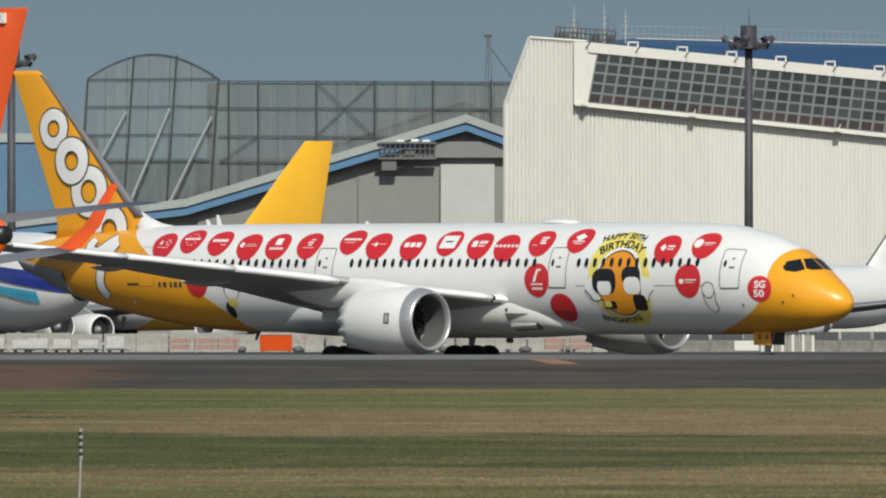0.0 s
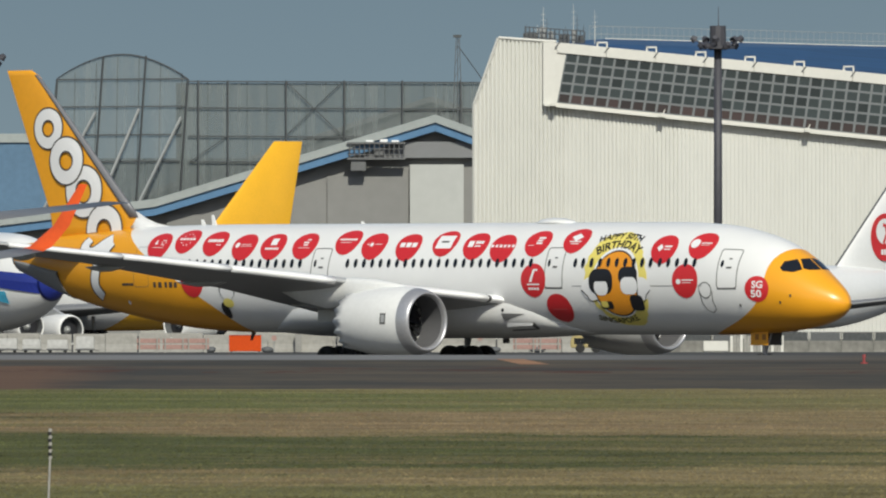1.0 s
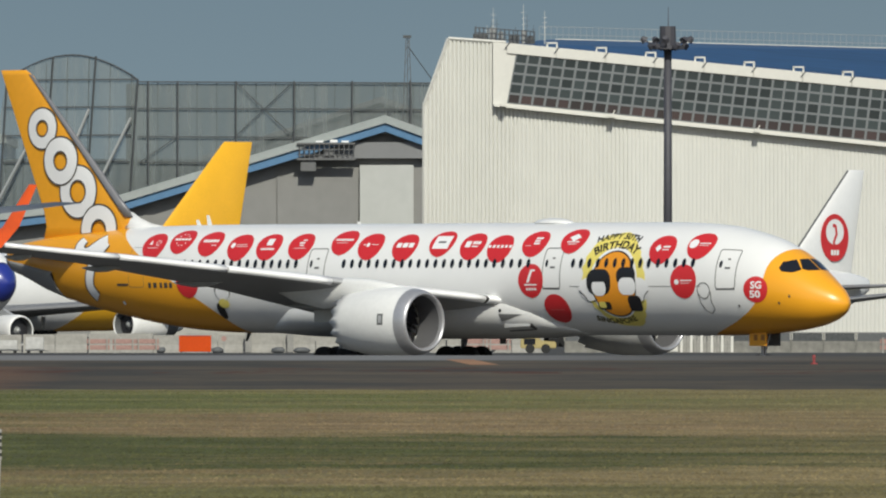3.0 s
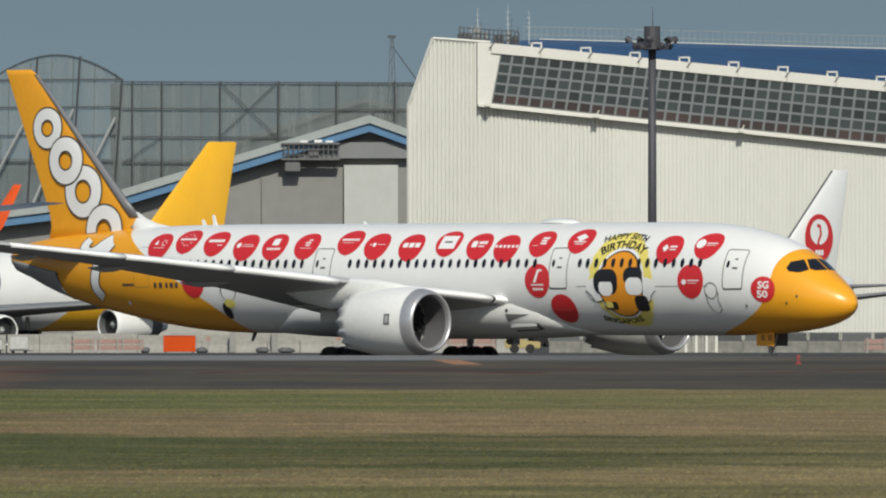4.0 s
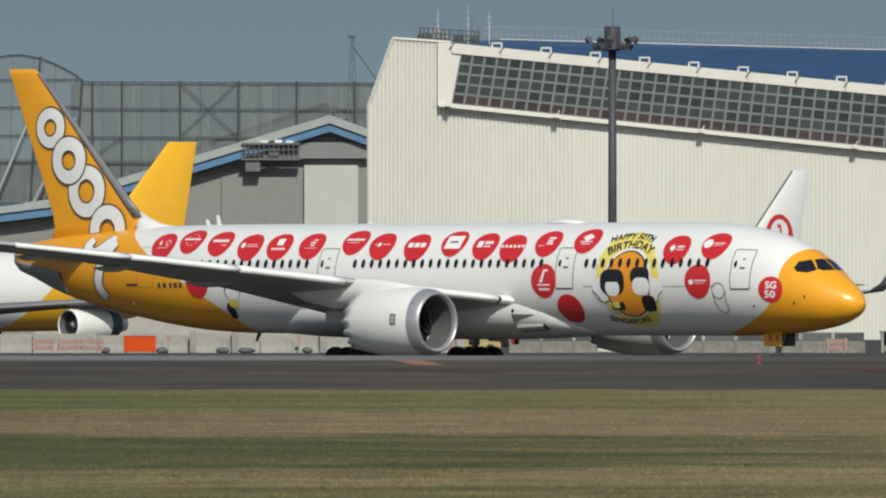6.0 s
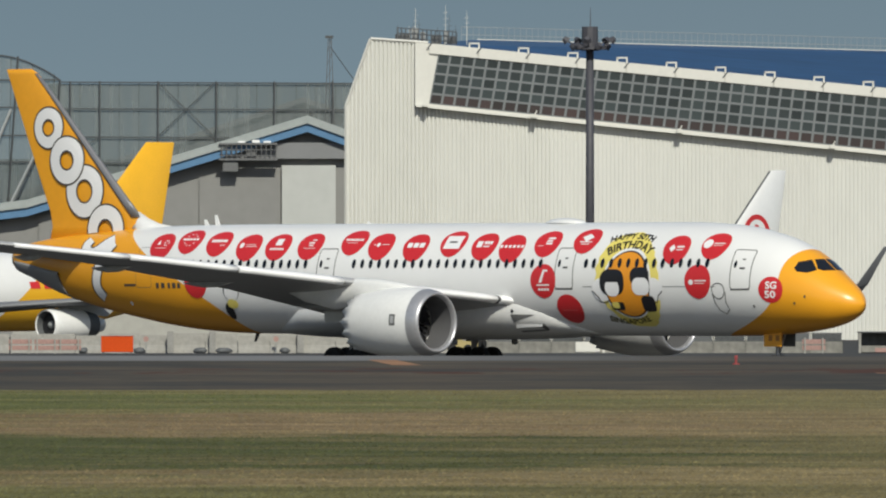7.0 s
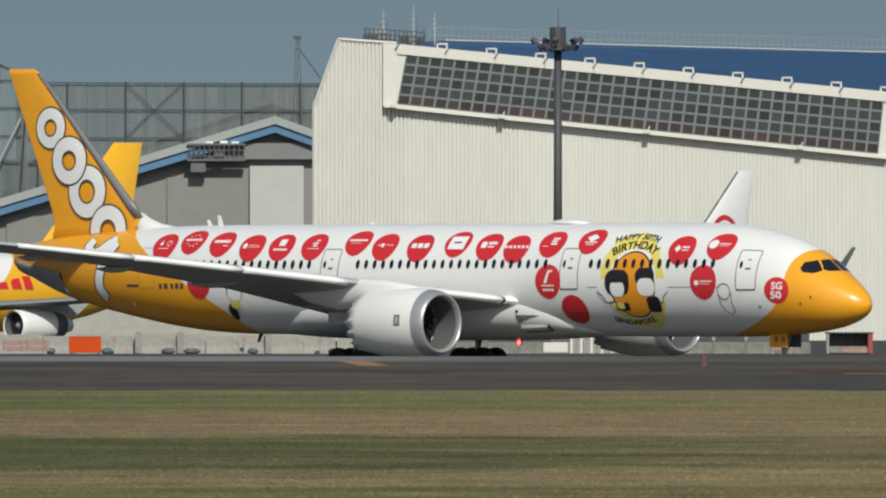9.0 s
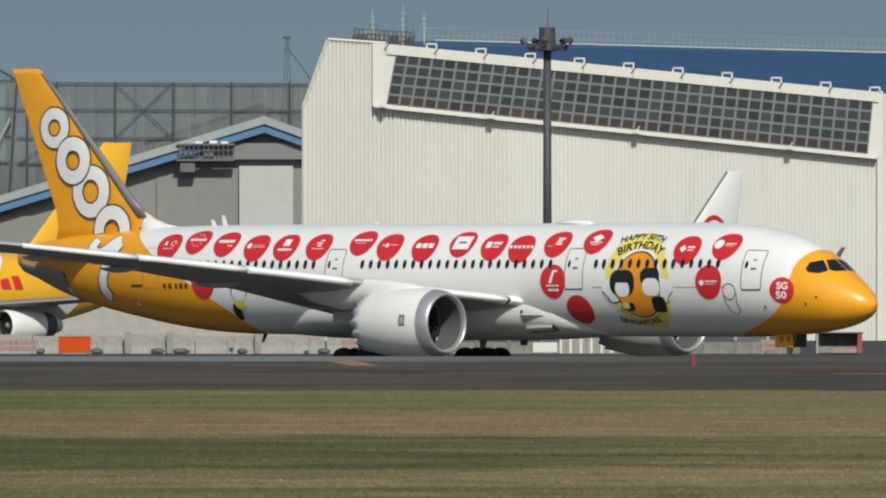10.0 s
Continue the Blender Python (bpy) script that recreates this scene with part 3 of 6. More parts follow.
def build_mast():
    mast = thing("floodlight_mast", "tall dark floodlight mast with a ring of lamps on top", "light mast", at=pose(26.8, 1200, 0))
    bm = bmesh.new()
    bar(bm, (0, 0, 0), (0, 0, 26.5), 0.42, 16, 0.33)
    part("pole", bm, POLE, mast, smooth=True)
    bm = bmesh.new()
    bar(bm, (0, 0, 25.9), (0, 0, 27.9), 0.75, 10, 0.70)
    part("head_frame", bm, POLE, mast)
    bm = bmesh.new()
    bmesh.ops.create_cone(bm, cap_ends=True, segments=20, radius1=1.5, radius2=1.5, depth=0.25, matrix=Matrix.Translation((0, 0, 26.0)))
    part("ring_platform", bm, POLE, mast)
    bm = bmesh.new()
    bar(bm, (0.05, 0, 27.9), (0.05, 0, 29.6), 0.05, 5, 0.02)
    part("lightning_rod", bm, POLE, mast)
    for i in range(10):
        a = math.tau * i / 10 + 0.2
        r = 1.9
        c = Vector((r * math.cos(a) * (1.15 if i % 2 else 0.85), r * math.sin(a), 26.35 + (0.4 if i % 2 else -0.15)))
        bm = bmesh.new()
        bar(bm, (0.6 * math.cos(a), 0.6 * math.sin(a), 25.8), c, 0.06, 5)
        q = Matrix.Translation(c) @ Matrix.Rotation(a, 4, "Z") @ Matrix.Rotation(0.9, 4, "Y")
        bmesh.ops.create_cone(bm, cap_ends=True, segments=10, radius1=0.36, radius2=0.22, depth=0.42, matrix=q)
        part("floodlight", bm, POLE, mast)
    return mast


mast = build_mast()
copy_thing(mast, pose(-38.0, 1205, -1.5))


def build_lattice_aerial():
    mast2 = thing("lattice_aerial", "thin grey lattice aerial mast with a stay wire", "aerial", at=pose(5.05, 1520, 0))
    bm = bmesh.new()
    for dx, dy in ((-0.35, -0.3), (0.35, -0.3), (0, 0.35)):
        bar(bm, (dx * 4.0, dy, 0), (dx * 0.5, dy * 0.5, 33.0), 0.04, 4)
    for i in range(22):
        z = 1.5 * i
        s = 4.0 - 3.5 * z / 33
        bar(bm, (-0.35 * s, -0.3, z), (0.35 * s, -0.3, z + 1.5), 0.025, 4)
    part("mast", bm, GANTRY, mast2)
    bm = bmesh.new()
    box(bm, -0.5, 0.4, -0.3, 0.3, 33.0, 33.3)
    part("head", bm, STEEL_LATTICE, mast2)
    bm = bmesh.new()
    bar(bm, (0.1, 0, 32), (4.0, 0, 26.6), 0.05, 4)
    part("stay", bm, STEEL_LATTICE, mast2)


build_lattice_aerial()


SHED_BLUE = mat("faded_blue_sheet", (0.085, 0.165, 0.26), 0.6, var=0.15, scale=0.5)


def build_blue_building():
    b = thing("blue_shed", "distant pale blue sheet-metal building with grey roof edge", "building", at=pose(-62, 1700, 0))
    bm = bmesh.new()
    box(bm, -30, 17.5, 0, 60, -0.3, 23.4)
    part("wall", bm, SHED_BLUE, b)
    bm = bmesh.new()
    box(bm, -30.3, 17.8, -0.3, 60, 23.4, 24.5)
    part("roof", bm, FASCIA_PALE, b)


build_blue_building()


def build_low_shed():
    b = thing("apron_shed", "long low cream-walled shed along the apron", "building", at=pose(0, 1310, 0))
    bm = bmesh.new()
    box(bm, -26, 5.5, 0, 14, -0.3, 6.2)
    part("wall", bm, SHED_CREAM, b)
    bm = bmesh.new()
    box(bm, -26.3, 5.8, -0.4, 14.3, 6.2, 6.6)
    part("roof", bm, HANGAR_TRIM, b)
    for x in (-22, -15.5, -9, -2.5):
        bm = bmesh.new()
        box(bm, x, x + 3.6, -0.06, 0.05, -0.2, 3.4)
        part("roller_door", bm, SHED_CREAM, b)


def build_rear_shed():
    b = thing("rear_shed", "dark gabled shed behind the noise barrier netting", "building", at=pose(0, 1690, 0))
    bm = bmesh.new()
    prism(bm, [(-34, -0.3), (22, -0.3), (22, 22.0), (2.3, 28.2), (-34, 16.0)], 0, 50)
    part("wall", bm, GANTRY, b)
    bm = bmesh.new()
    prism(bm, [(-34.5, 16.0), (2.3, 28.3), (22.5, 21.9), (22.5, 22.6), (2.3, 29.0), (-34.5, 16.7)], -0.8, 50)
    part("roof", bm, STEEL_BEAM, b)


SHED_CREAM = mat("shed_cream_wall", (0.355, 0.348, 0.315), 0.75, var=0.12, scale=0.4)
build_low_shed()
build_rear_shed()


# ---------------------------------------------------------------- airliner: shape of the body
STATIONS = [(0, 3.75, 3.65, 0.05), (0.15, 4.05, 3.35, 0.35), (0.5, 4.45, 3.05, 0.75), (1, 4.85, 2.8, 1.1), (2, 5.55, 2.5, 1.65),
            (3, 6.25, 2.32, 2.05), (4, 6.8, 2.2, 2.32), (5, 7.2, 2.12, 2.52), (6, 7.47, 2.07, 2.66), (8, 7.86, 2.01, 2.83),
            (10, 8.01, 2, 2.88), (12, 8.07, 2, 2.885), (36, 8.07, 2.02, 2.885), (41, 8.07, 2.07, 2.885), (44, 8.07, 2.09, 2.86), (47, 8.05, 2.22, 2.75),
            (50, 8.0, 2.54, 2.5), (53, 7.88, 3.02, 2.1), (56, 7.65, 3.6, 1.6), (59, 7.4, 4.42, 1.05), (61, 7.1, 5.2, 0.65),
            (62.2, 6.85, 5.65, 0.35), (62.5, 6.55, 6.0, 0.1)]


def smooth_stations(st):
    """Monotone cubic through the stations, so that the skin has no kinks."""
    s = np.array([q[0] for q in st], float)
    out = []
    for k in (1, 2, 3):
        v = np.array([q[k] for q in st], float)
        d = np.diff(v) / np.diff(s)
        m = np.zeros_like(v)
        for i in range(1, len(v) - 1):
            if d[i - 1] * d[i] > 0:
                w1, w2 = 2 * (s[i + 1] - s[i]) + (s[i] - s[i - 1]), (s[i + 1] - s[i]) + 2 * (s[i] - s[i - 1])
                m[i] = (w1 + w2) / (w1 / d[i - 1] + w2 / d[i])
        m[0], m[-1] = d[0], d[-1]
        out.append((v, m))

    def at(x):
        x = min(max(x, s[0]), s[-1])
        i = min(int(np.searchsorted(s, x, "right")) - 1, len(s) - 2)
        h = s[i + 1] - s[i]
        t = (x - s[i]) / h
        a, b, c, e = (1 + 2 * t) * (1 - t) ** 2, t * (1 - t) ** 2, t * t * (3 - 2 * t), t * t * (t - 1)
        return [a * v[i] + b * h * m[i] + c * v[i + 1] + e * h * m[i + 1] for v, m in out]
    return at


body_at = smooth_stations(STATIONS)


def hull(at, length, n=64, step=0.5, fine=2.0, x_sign=-1):
    ss, s = [], 0.0
    while s < length:
        ss.append(s)
        s += 0.06 if s < 0.3 else 0.15 if s < fine else step
    ss.append(length)
    rings = []
    for s in ss:
        t, b, w = at(s)
        zm, h = (t + b) / 2, (t - b) / 2
        rings.append([(x_sign * s, w * math.sin(k * math.tau / n), zm + h * math.cos(k * math.tau / n)) for k in range(n)])
    return loft(rings)


def skin(s, z, out=0.012, side=-1):
    """A point on the body's side at station s and height z."""
    t, b, w = body_at(s)
    zm, h = (t + b) / 2, (t - b) / 2
    c = max(-0.999, min(0.999, (z - zm) / h))
    y = w * math.sqrt(1 - c * c)
    nrm = Vector((0, y / (w * w), (z - zm) / (h * h))).normalized()
    return Vector((-s, side * (y + out * nrm.y), z + out * nrm.z))


NOSE_TAIL = [(1, 26.5006, -13.5914, 2.92041, -0.251552, 0.006294), (-1, 44.376, -1.884, 0.7021, -0.0419)]


def build_airliner():
    plane = thing("airliner", "white and yellow widebody twin-jet with red balloon decals, taxiing", "airliner")
    paint = livery_material("white_and_yellow_livery", (0.78, 0.78, 0.77), (0.82, 0.36, 0.018),
                            NOSE_TAIL)
    part("fuselage", hull(body_at, 62.5), paint, plane, smooth=True)
    return plane


airliner = build_airliner()


# ---------------------------------------------------------------- airliner: parts
def skin_uv(s0, z0, u, v, out=0.012):
    """The place u metres forward and v metres up the curve of the starboard side from station s0, height z0."""
    t, b, w = body_at(s0 - u)
    zm, h = (t + b) / 2, (t - b) / 2
    a = math.asin(max(-0.995, min(0.995, (z0 - zm) / h))) + v / ((w + h) / 2)
    n = Vector((0, -math.cos(a) / w, math.sin(a) / h)).normalized()
    return Vector((u - s0, -w * math.cos(a) + out * n.y, zm + h * math.sin(a) + out * n.z))


def patch(fn, outline, rings=4):
    """A filled outline (star-shaped about its middle) laid on a curved surface: fn(u, v) gives the place."""
    bm = bmesh.new()
    if len(outline) < 7:
        long = []
        for i, p in enumerate(outline):
            q = outline[(i + 1) % len(outline)]
            m = max(1, int(math.hypot(q[0] - p[0], q[1] - p[1]) / 0.16))
            long += [(p[0] + (q[0] - p[0]) * j / m, p[1] + (q[1] - p[1]) * j / m) for j in range(m)]
        outline = long
    cu, cv = sum(p[0] for p in outline) / len(outline), sum(p[1] for p in outline) / len(outline)
    mid = bm.verts.new(fn(cu, cv))
    last = None
    for k in range(1, rings + 1):
        f = k / rings
        row = [bm.verts.new(fn(cu + (u - cu) * f, cv + (v - cv) * f)) for u, v in outline]
        for i in range(len(row)):
            j = (i + 1) % len(row)
            bm.faces.new((mid, row[i], row[j]) if last is None else (last[i], row[i], row[j], last[j]))
        last = row
    return bm


def oval(rx, ry, egg=0.0, tilt=0.0, n=28, cu=0.0, cv=0.0):
    out = []
    for k in range(n):
        a = math.tau * k / n
        x, y = rx * math.cos(a) * (1 + egg * math.sin(a)), ry * math.sin(a)
        out.append((cu + x * math.cos(tilt) - y * math.sin(tilt), cv + x * math.sin(tilt) + y * math.cos(tilt)))
    return out


def ribbon(fn, path, width, closed=False):
    """A band of even width along a path on a surface; width may be one number or one for each point."""
    bm = bmesh.new()
    n = len(path)
    rows = []
    for i, (u, v) in enumerate(path):
        a, b = path[(i - 1) % n] if closed or i else path[0], path[(i + 1) % n] if closed or i < n - 1 else path[-1]
        du, dv = b[0] - a[0], b[1] - a[1]
        k = math.hypot(du, dv) or 1
        w = (width[i] if isinstance(width, list) else width) / 2
        nu, nv = -dv / k * w, du / k * w
        rows.append([bm.verts.new(fn(u + nu * q, v + nv * q)) for q in (-1, 0, 1)])
    for i in range(n if closed else n - 1):
        a, b = rows[i], rows[(i + 1) % n]
        for k in (0, 1):
            bm.faces.new((a[k], a[k + 1], b[k + 1], b[k]))
    return bm


def frame_path(w, h, r=0.1, n=4):
    pts = []
    for cx, cy, a0 in ((w / 2 - r, h / 2 - r, 0), (-w / 2 + r, h / 2 - r, 90), (-w / 2 + r, -h / 2 + r, 180), (w / 2 - r, -h / 2 + r, 270)):
        for k in range(n + 1):
            a = radians(a0 + 90 * k / n)
            pts.append((cx + r * math.cos(a), cy + r * math.sin(a)))
    full = []
    for i, p in enumerate(pts):
        q = pts[(i + 1) % len(pts)]
        m = max(1, int(math.hypot(q[0] - p[0], q[1] - p[1]) / 0.3))
        full += [(p[0] + (q[0] - p[0]) * j / m, p[1] + (q[1] - p[1]) * j / m) for j in range(m)]
    return full


def lettering(text, width, height, fn, bend=0.0):
    """Built-in letters, width by height metres, bent to an arc and laid on a surface."""
    cu = bpy.data.curves.new("letters", "FONT")
    cu.body, cu.align_x, cu.resolution_u = text, "CENTER", 3
    cu.offset = 0.03
    tmp = bpy.data.objects.new("letters", cu)
    scene.collection.objects.link(tmp)
    me = bpy.data.meshes.new_from_object(tmp.evaluated_get(bpy.context.evaluated_depsgraph_get()))
    bpy.data.objects.remove(tmp)
    bm = bmesh.new()
    bm.from_mesh(me)
    bpy.data.meshes.remove(me)
    xs, ys = [v.co.x for v in bm.verts], [v.co.y for v in bm.verts]
    x0, x1, y0, y1 = min(xs), max(xs), min(ys), max(ys)
    for v in bm.verts:
        u, w = ((v.co.x - x0) / (x1 - x0) - 0.5) * width, ((v.co.y - y0) / (y1 - y0) - 0.5) * height
        if bend:
            a = u / bend
            u, w = (bend + w) * math.sin(a), (bend + w) * math.cos(a) - bend
        v.co = fn(u, w)
    return bm


FIN = [(-50.4, 7.0, 9.3, 0.9), (-52.05, 8.0, 7.4, 0.8), (-52.95, 8.8, 6.65, 0.72), (-60.5, 16.5, 2.38, 0.24), (-61.05, 16.8, 1.95, 0.15)]


def fin_skin(s, z, out=0.02):
    zs = [q[1] for q in FIN]
    le, ch, th = interp(z, zs, [q[0] for q in FIN]), interp(z, zs, [q[2] for q in FIN]), interp(z, zs, [q[3] for q in FIN])
    t = min(1, max(0.001, (le + s) / ch))
    y = 5 * th * (0.2969 * t ** 0.5 - 0.126 * t - 0.3516 * t * t + 0.2843 * t ** 3 - 0.1036 * t ** 4)
    return Vector((-s, -y * 0.9 - out, z))


WING = [(-22.0, 2.0, 3.8, 13.2, 0.95), (-23.0, 3.3, 3.97, 12.1, 0.9), (-27.7, 10.8, 4.95, 8.3, 0.78), (-33.0, 19.0, 6.02, 5.4, 0.58), (-37.8, 26.0, 6.88, 3.4, 0.40),
        (-39.6, 28.2, 7.15, 2.6, 0.24), (-41.2, 29.4, 7.32, 1.6, 0.14), (-42.6, 30.06, 7.42, 0.5, 0.05)]


def wing_fall(y):
    return interp(abs(y), [3.3, 9.0, 14.0, 30.0], [0.075, 0.065, 0.03, 0.02])


def wing_at(y):
    ys = [q[1] for q in WING]
    return [interp(y, ys, [q[k] for q in WING]) for k in (0, 2, 3, 4)]


def slat(y0, y1, side, frac=0.055, grow=0.03):
    """The shiny leading edge of the wing: a shell round its front."""
    rings = []
    for i in range(9):
        y = y0 + (y1 - y0) * i / 8
        x, z, c, t = wing_at(y)
        pts = []
        for k in range(-8, 9):
            q = frac * (k / 8) ** 2
            h = 5 * t * (0.2969 * q ** 0.5 - 0.126 * q - 0.3516 * q * q + 0.2843 * q ** 3)
            h *= 1.1 if k >= 0 else interp(y, [3.0, 9.0, 12.0], [0.55, 0.65, 0.72])
            back = 1.0 if k >= 0 else 0.4
            pts.append((x - q * back * c + grow, side * y, z - wing_fall(y) * q * c + (1 if k >= 0 else -1) * (h + grow * 0.6)))
        rings.append(pts)
    return loft(rings)


def turned(profile, n=40, x_sign=-1, cx=0, cy=0, cz=0):
    """A body of revolution round the length axis: profile of (x aft, radius)."""
    rings = [[(cx + x_sign * x, cy + r * math.cos(k * math.tau / n), cz + r * math.sin(k * math.tau / n)) for k in range(n)] for x, r in profile]
    return loft(rings, caps=False)


def build_engine(plane, s, lat, z):
    # outer cowl with a saw-toothed rear edge
    prof = [(0.72, 1.80), (1.2, 1.86), (1.9, 1.89), (3.0, 1.87), (4.0, 1.77), (4.85, 1.62)]
    n = 60
    rings = [[(-x, r * math.cos(k * math.tau / n), r * math.sin(k * math.tau / n)) for k in range(n)] for x, r in prof]
    rings.append([(-5.35 - 0.34 * (1 - abs((k % 4) - 2) / 2), 1.50 * math.cos(k * math.tau / n), 1.50 * math.sin(k * math.tau / n)) for k in range(n)])
    inner = [[(p[0], p[1] * 0.96, p[2] * 0.96) for p in rings[-1]], [(-4.6, 1.45 * math.cos(k * math.tau / n), 1.45 * math.sin(k * math.tau / n)) for k in range(n)]]
    engine = part("engine", loft(rings + inner, caps=False), NACELLE, plane, "white engine cowl with a saw-toothed rear edge", smooth=True)
    engine.location = (-s, lat, z)
    part("inlet_lip", turned([(0.722, 1.803), (0.4, 1.745), (0.15, 1.655), (0.04, 1.59), (0.0, 1.53), (0.03, 1.47), (0.14, 1.42), (0.3, 1.40)], 56), LIP, engine, "dull silver inlet lip", smooth=True)
    part("inlet_duct", turned([(0.3, 1.40), (0.7, 1.39), (1.2, 1.41), (1.75, 1.42)], 48), INTAKE, engine, "pale grey inlet lining", smooth=True)
    bm = turned([(1.45, 0.02), (1.55, 0.14), (1.75, 0.27), (2.0, 0.38)], 24)
    spinner = part("spinner", bm, FAN, engine, smooth=True)
    for k in range(18):
        a = math.tau * k / 18
        bm = bmesh.new()
        rows = []
        for r, tw, cdep in ((0.34, 0.25, 0.30), (0.7, 0.55, 0.36), (1.1, 0.85, 0.38), (1.385, 1.05, 0.34)):
            for q in (-0.5, 0.5):
                off = q * cdep * math.sin(tw) * 1.3
                rows.append(bm.verts.new((-1.85 - q * cdep * math.cos(tw), r * math.cos(a) - off * math.sin(a), r * math.sin(a) + off * math.cos(a))))
        for i in range(0, 6, 2):
            bm.faces.new((rows[i], rows[i + 1], rows[i + 3], rows[i + 2]))
        part("fan_blade", bm, FAN, engine)
    bm = bmesh.new()
    bmesh.ops.create_circle(bm, cap_ends=True, segments=40, radius=1.45, matrix=Matrix.Translation((-2.3, 0, 0)) @ Matrix.Rotation(math.pi / 2, 4, "Y"))
    part("fan_case", bm, FAN, engine)
    part("core_nozzle", turned([(4.2, 1.15), (5.2, 1.02), (6.0, 0.78), (6.3, 0.68), (6.3, 0.6), (5.6, 0.5)], 36), GEAR, engine, "grey core nozzle", smooth=True)
    part("tail_cone", turned([(5.6, 0.5), (6.4, 0.36), (7.1, 0.05)], 24), GEAR, engine, smooth=True)
    # pylon
    rings = []
    for x, w, z0, z1 in ((-1.5, 0.10, 1.7, 1.84), (-2.4, 0.34, 1.4, 2.04), (-3.8, 0.44, 1.1, 2.24), (-5.6, 0.42, 0.9, 2.34), (-7.2, 0.3, 0.7, 2.2), (-9.5, 0.16, 1.1, 2.0), (-11.1, 0.03, 1.7, 1.95)):
        rings.append([(x, -w, z0), (x, w, z0), (x, w, z1 - 0.25), (x, w * 0.7, z1 - 0.04), (x, 0, z1 + 0.04), (x, -w * 0.7, z1 - 0.04), (x, -w, z1 - 0.25)])
    part("pylon", loft(rings), NACELLE, engine, "white pylon", smooth=True)
    # small marks on the outer cowl
    def on_cowl(u, v, out=0.012, x0=1.6, a0=0.08):
        a = a0 + v / 1.88
        r = interp(x0 - u, [q[0] for q in prof], [q[1] for q in prof]) + out
        sgn = -1
        return Vector((-(x0 - u), sgn * r * math.cos(a), r * math.sin(a)))
    part("cowl_mark", patch(on_cowl, [(-0.2, -0.3), (0.2, -0.3), (0.2, 0.3), (-0.2, 0.3)], 2), GREY_LINE, engine, "small grey plaque")
    part("cowl_mark", patch(lambda u, v: on_cowl(u, v, 0.02), [(-0.11, -0.2), (0.11, -0.2), (0.11, 0.2), (-0.11, 0.2)], 2), WING_GREY, engine)
    return engine


BELLY = [(17.4, 0.6, 2.25, 2.03), (18.3, 1.3, 2.75, 2.0), (19.4, 1.86, 3.45, 1.95), (20.7, 2.32, 4.2, 1.89), (22.2, 2.66, 4.65, 1.83), (24, 2.88, 4.8, 1.79), (30, 3.05, 4.8, 1.77), (35, 2.98, 4.6, 1.8),
         (38.5, 2.5, 4.1, 1.9), (41, 1.2, 3.0, 2.05), (42.2, 0.2, 2.4, 2.12)]


def belly_skin(s0, z0, u, v, out):
    """A point on the side of the belly fairing."""
    s, z = s0 - u, z0 + v
    w, zt, zb = (interp(s, [q[0] for q in BELLY], [q[k] for q in BELLY]) for k in (1, 2, 3))
    q = min(0.98, abs((z - (zt + zb) / 2) / ((zt - zb) / 2)))
    return Vector((-s, -w * (1 - q ** (2 / 0.92)) ** 0.46 - out, z))


FAIRING = mat("fairing_pale_grey_paint", (0.62, 0.62, 0.61), 0.35, var=0.06)
FIN_EDGE = mat("dull_fin_edge_metal", (0.20, 0.20, 0.21), 0.45, metal=0.3, var=0.08)
LIP = mat("dull_silver_lip", (0.46, 0.46, 0.48), 0.38, metal=0.55, var=0.08)
SLAT = mat("bare_slat_metal", (0.84, 0.84, 0.84), 0.3, metal=0.12, var=0.05)


def build_gear(plane, s, lat, wheels, r, width, top, name):
    """A strut with wheels; the wheels are parts that turn."""
    bm = bmesh.new()
    bar(bm, (0, 0, r), (0, 0, top), r * 0.22, 10, r * 0.28)
    bar(bm, (0.6, 0, top), (0.05, 0, r * 1.6), r * 0.1, 6)
    if len(wheels) > 2:
        bar(bm, (-0.8, 0, r), (0.8, 0, r), r * 0.18, 8)
    for wx, wy in wheels:
        if wy > 0:
            bar(bm, (wx, -wy, r), (wx, wy, r), r * 0.12, 8)
    gear = part(name, bm, GEAR, plane)
    gear.location = (-s, lat, 0)
    made = []
    for wx, wy in wheels:
        n = 28
        prof = [(-0.5, 0.62), (-0.5, 0.86), (-0.4, 0.97), (-0.2, 1.0), (0.2, 1.0), (0.4, 0.97), (0.5, 0.86), (0.5, 0.62)]
        bm = loft([[(r * q * math.cos(k * math.tau / n), y * width, r * q * math.sin(k * math.tau / n)) for k in range(n)] for y, q in prof], caps=False)
        bmesh.ops.create_cone(bm, cap_ends=True, segments=20, radius1=r * 0.63, radius2=r * 0.63, depth=width * 0.7, matrix=Matrix.Rotation(math.pi / 2, 4, "X"))
        wheel = part("wheel", bm, RUBBER, gear, smooth=False)
        wheel.location = (wx, wy, r)
        made.append((wheel, r))
    return made


WHEELS = []
BEACON = []
BEACON_AT = (-24.8, 0, 1.66)


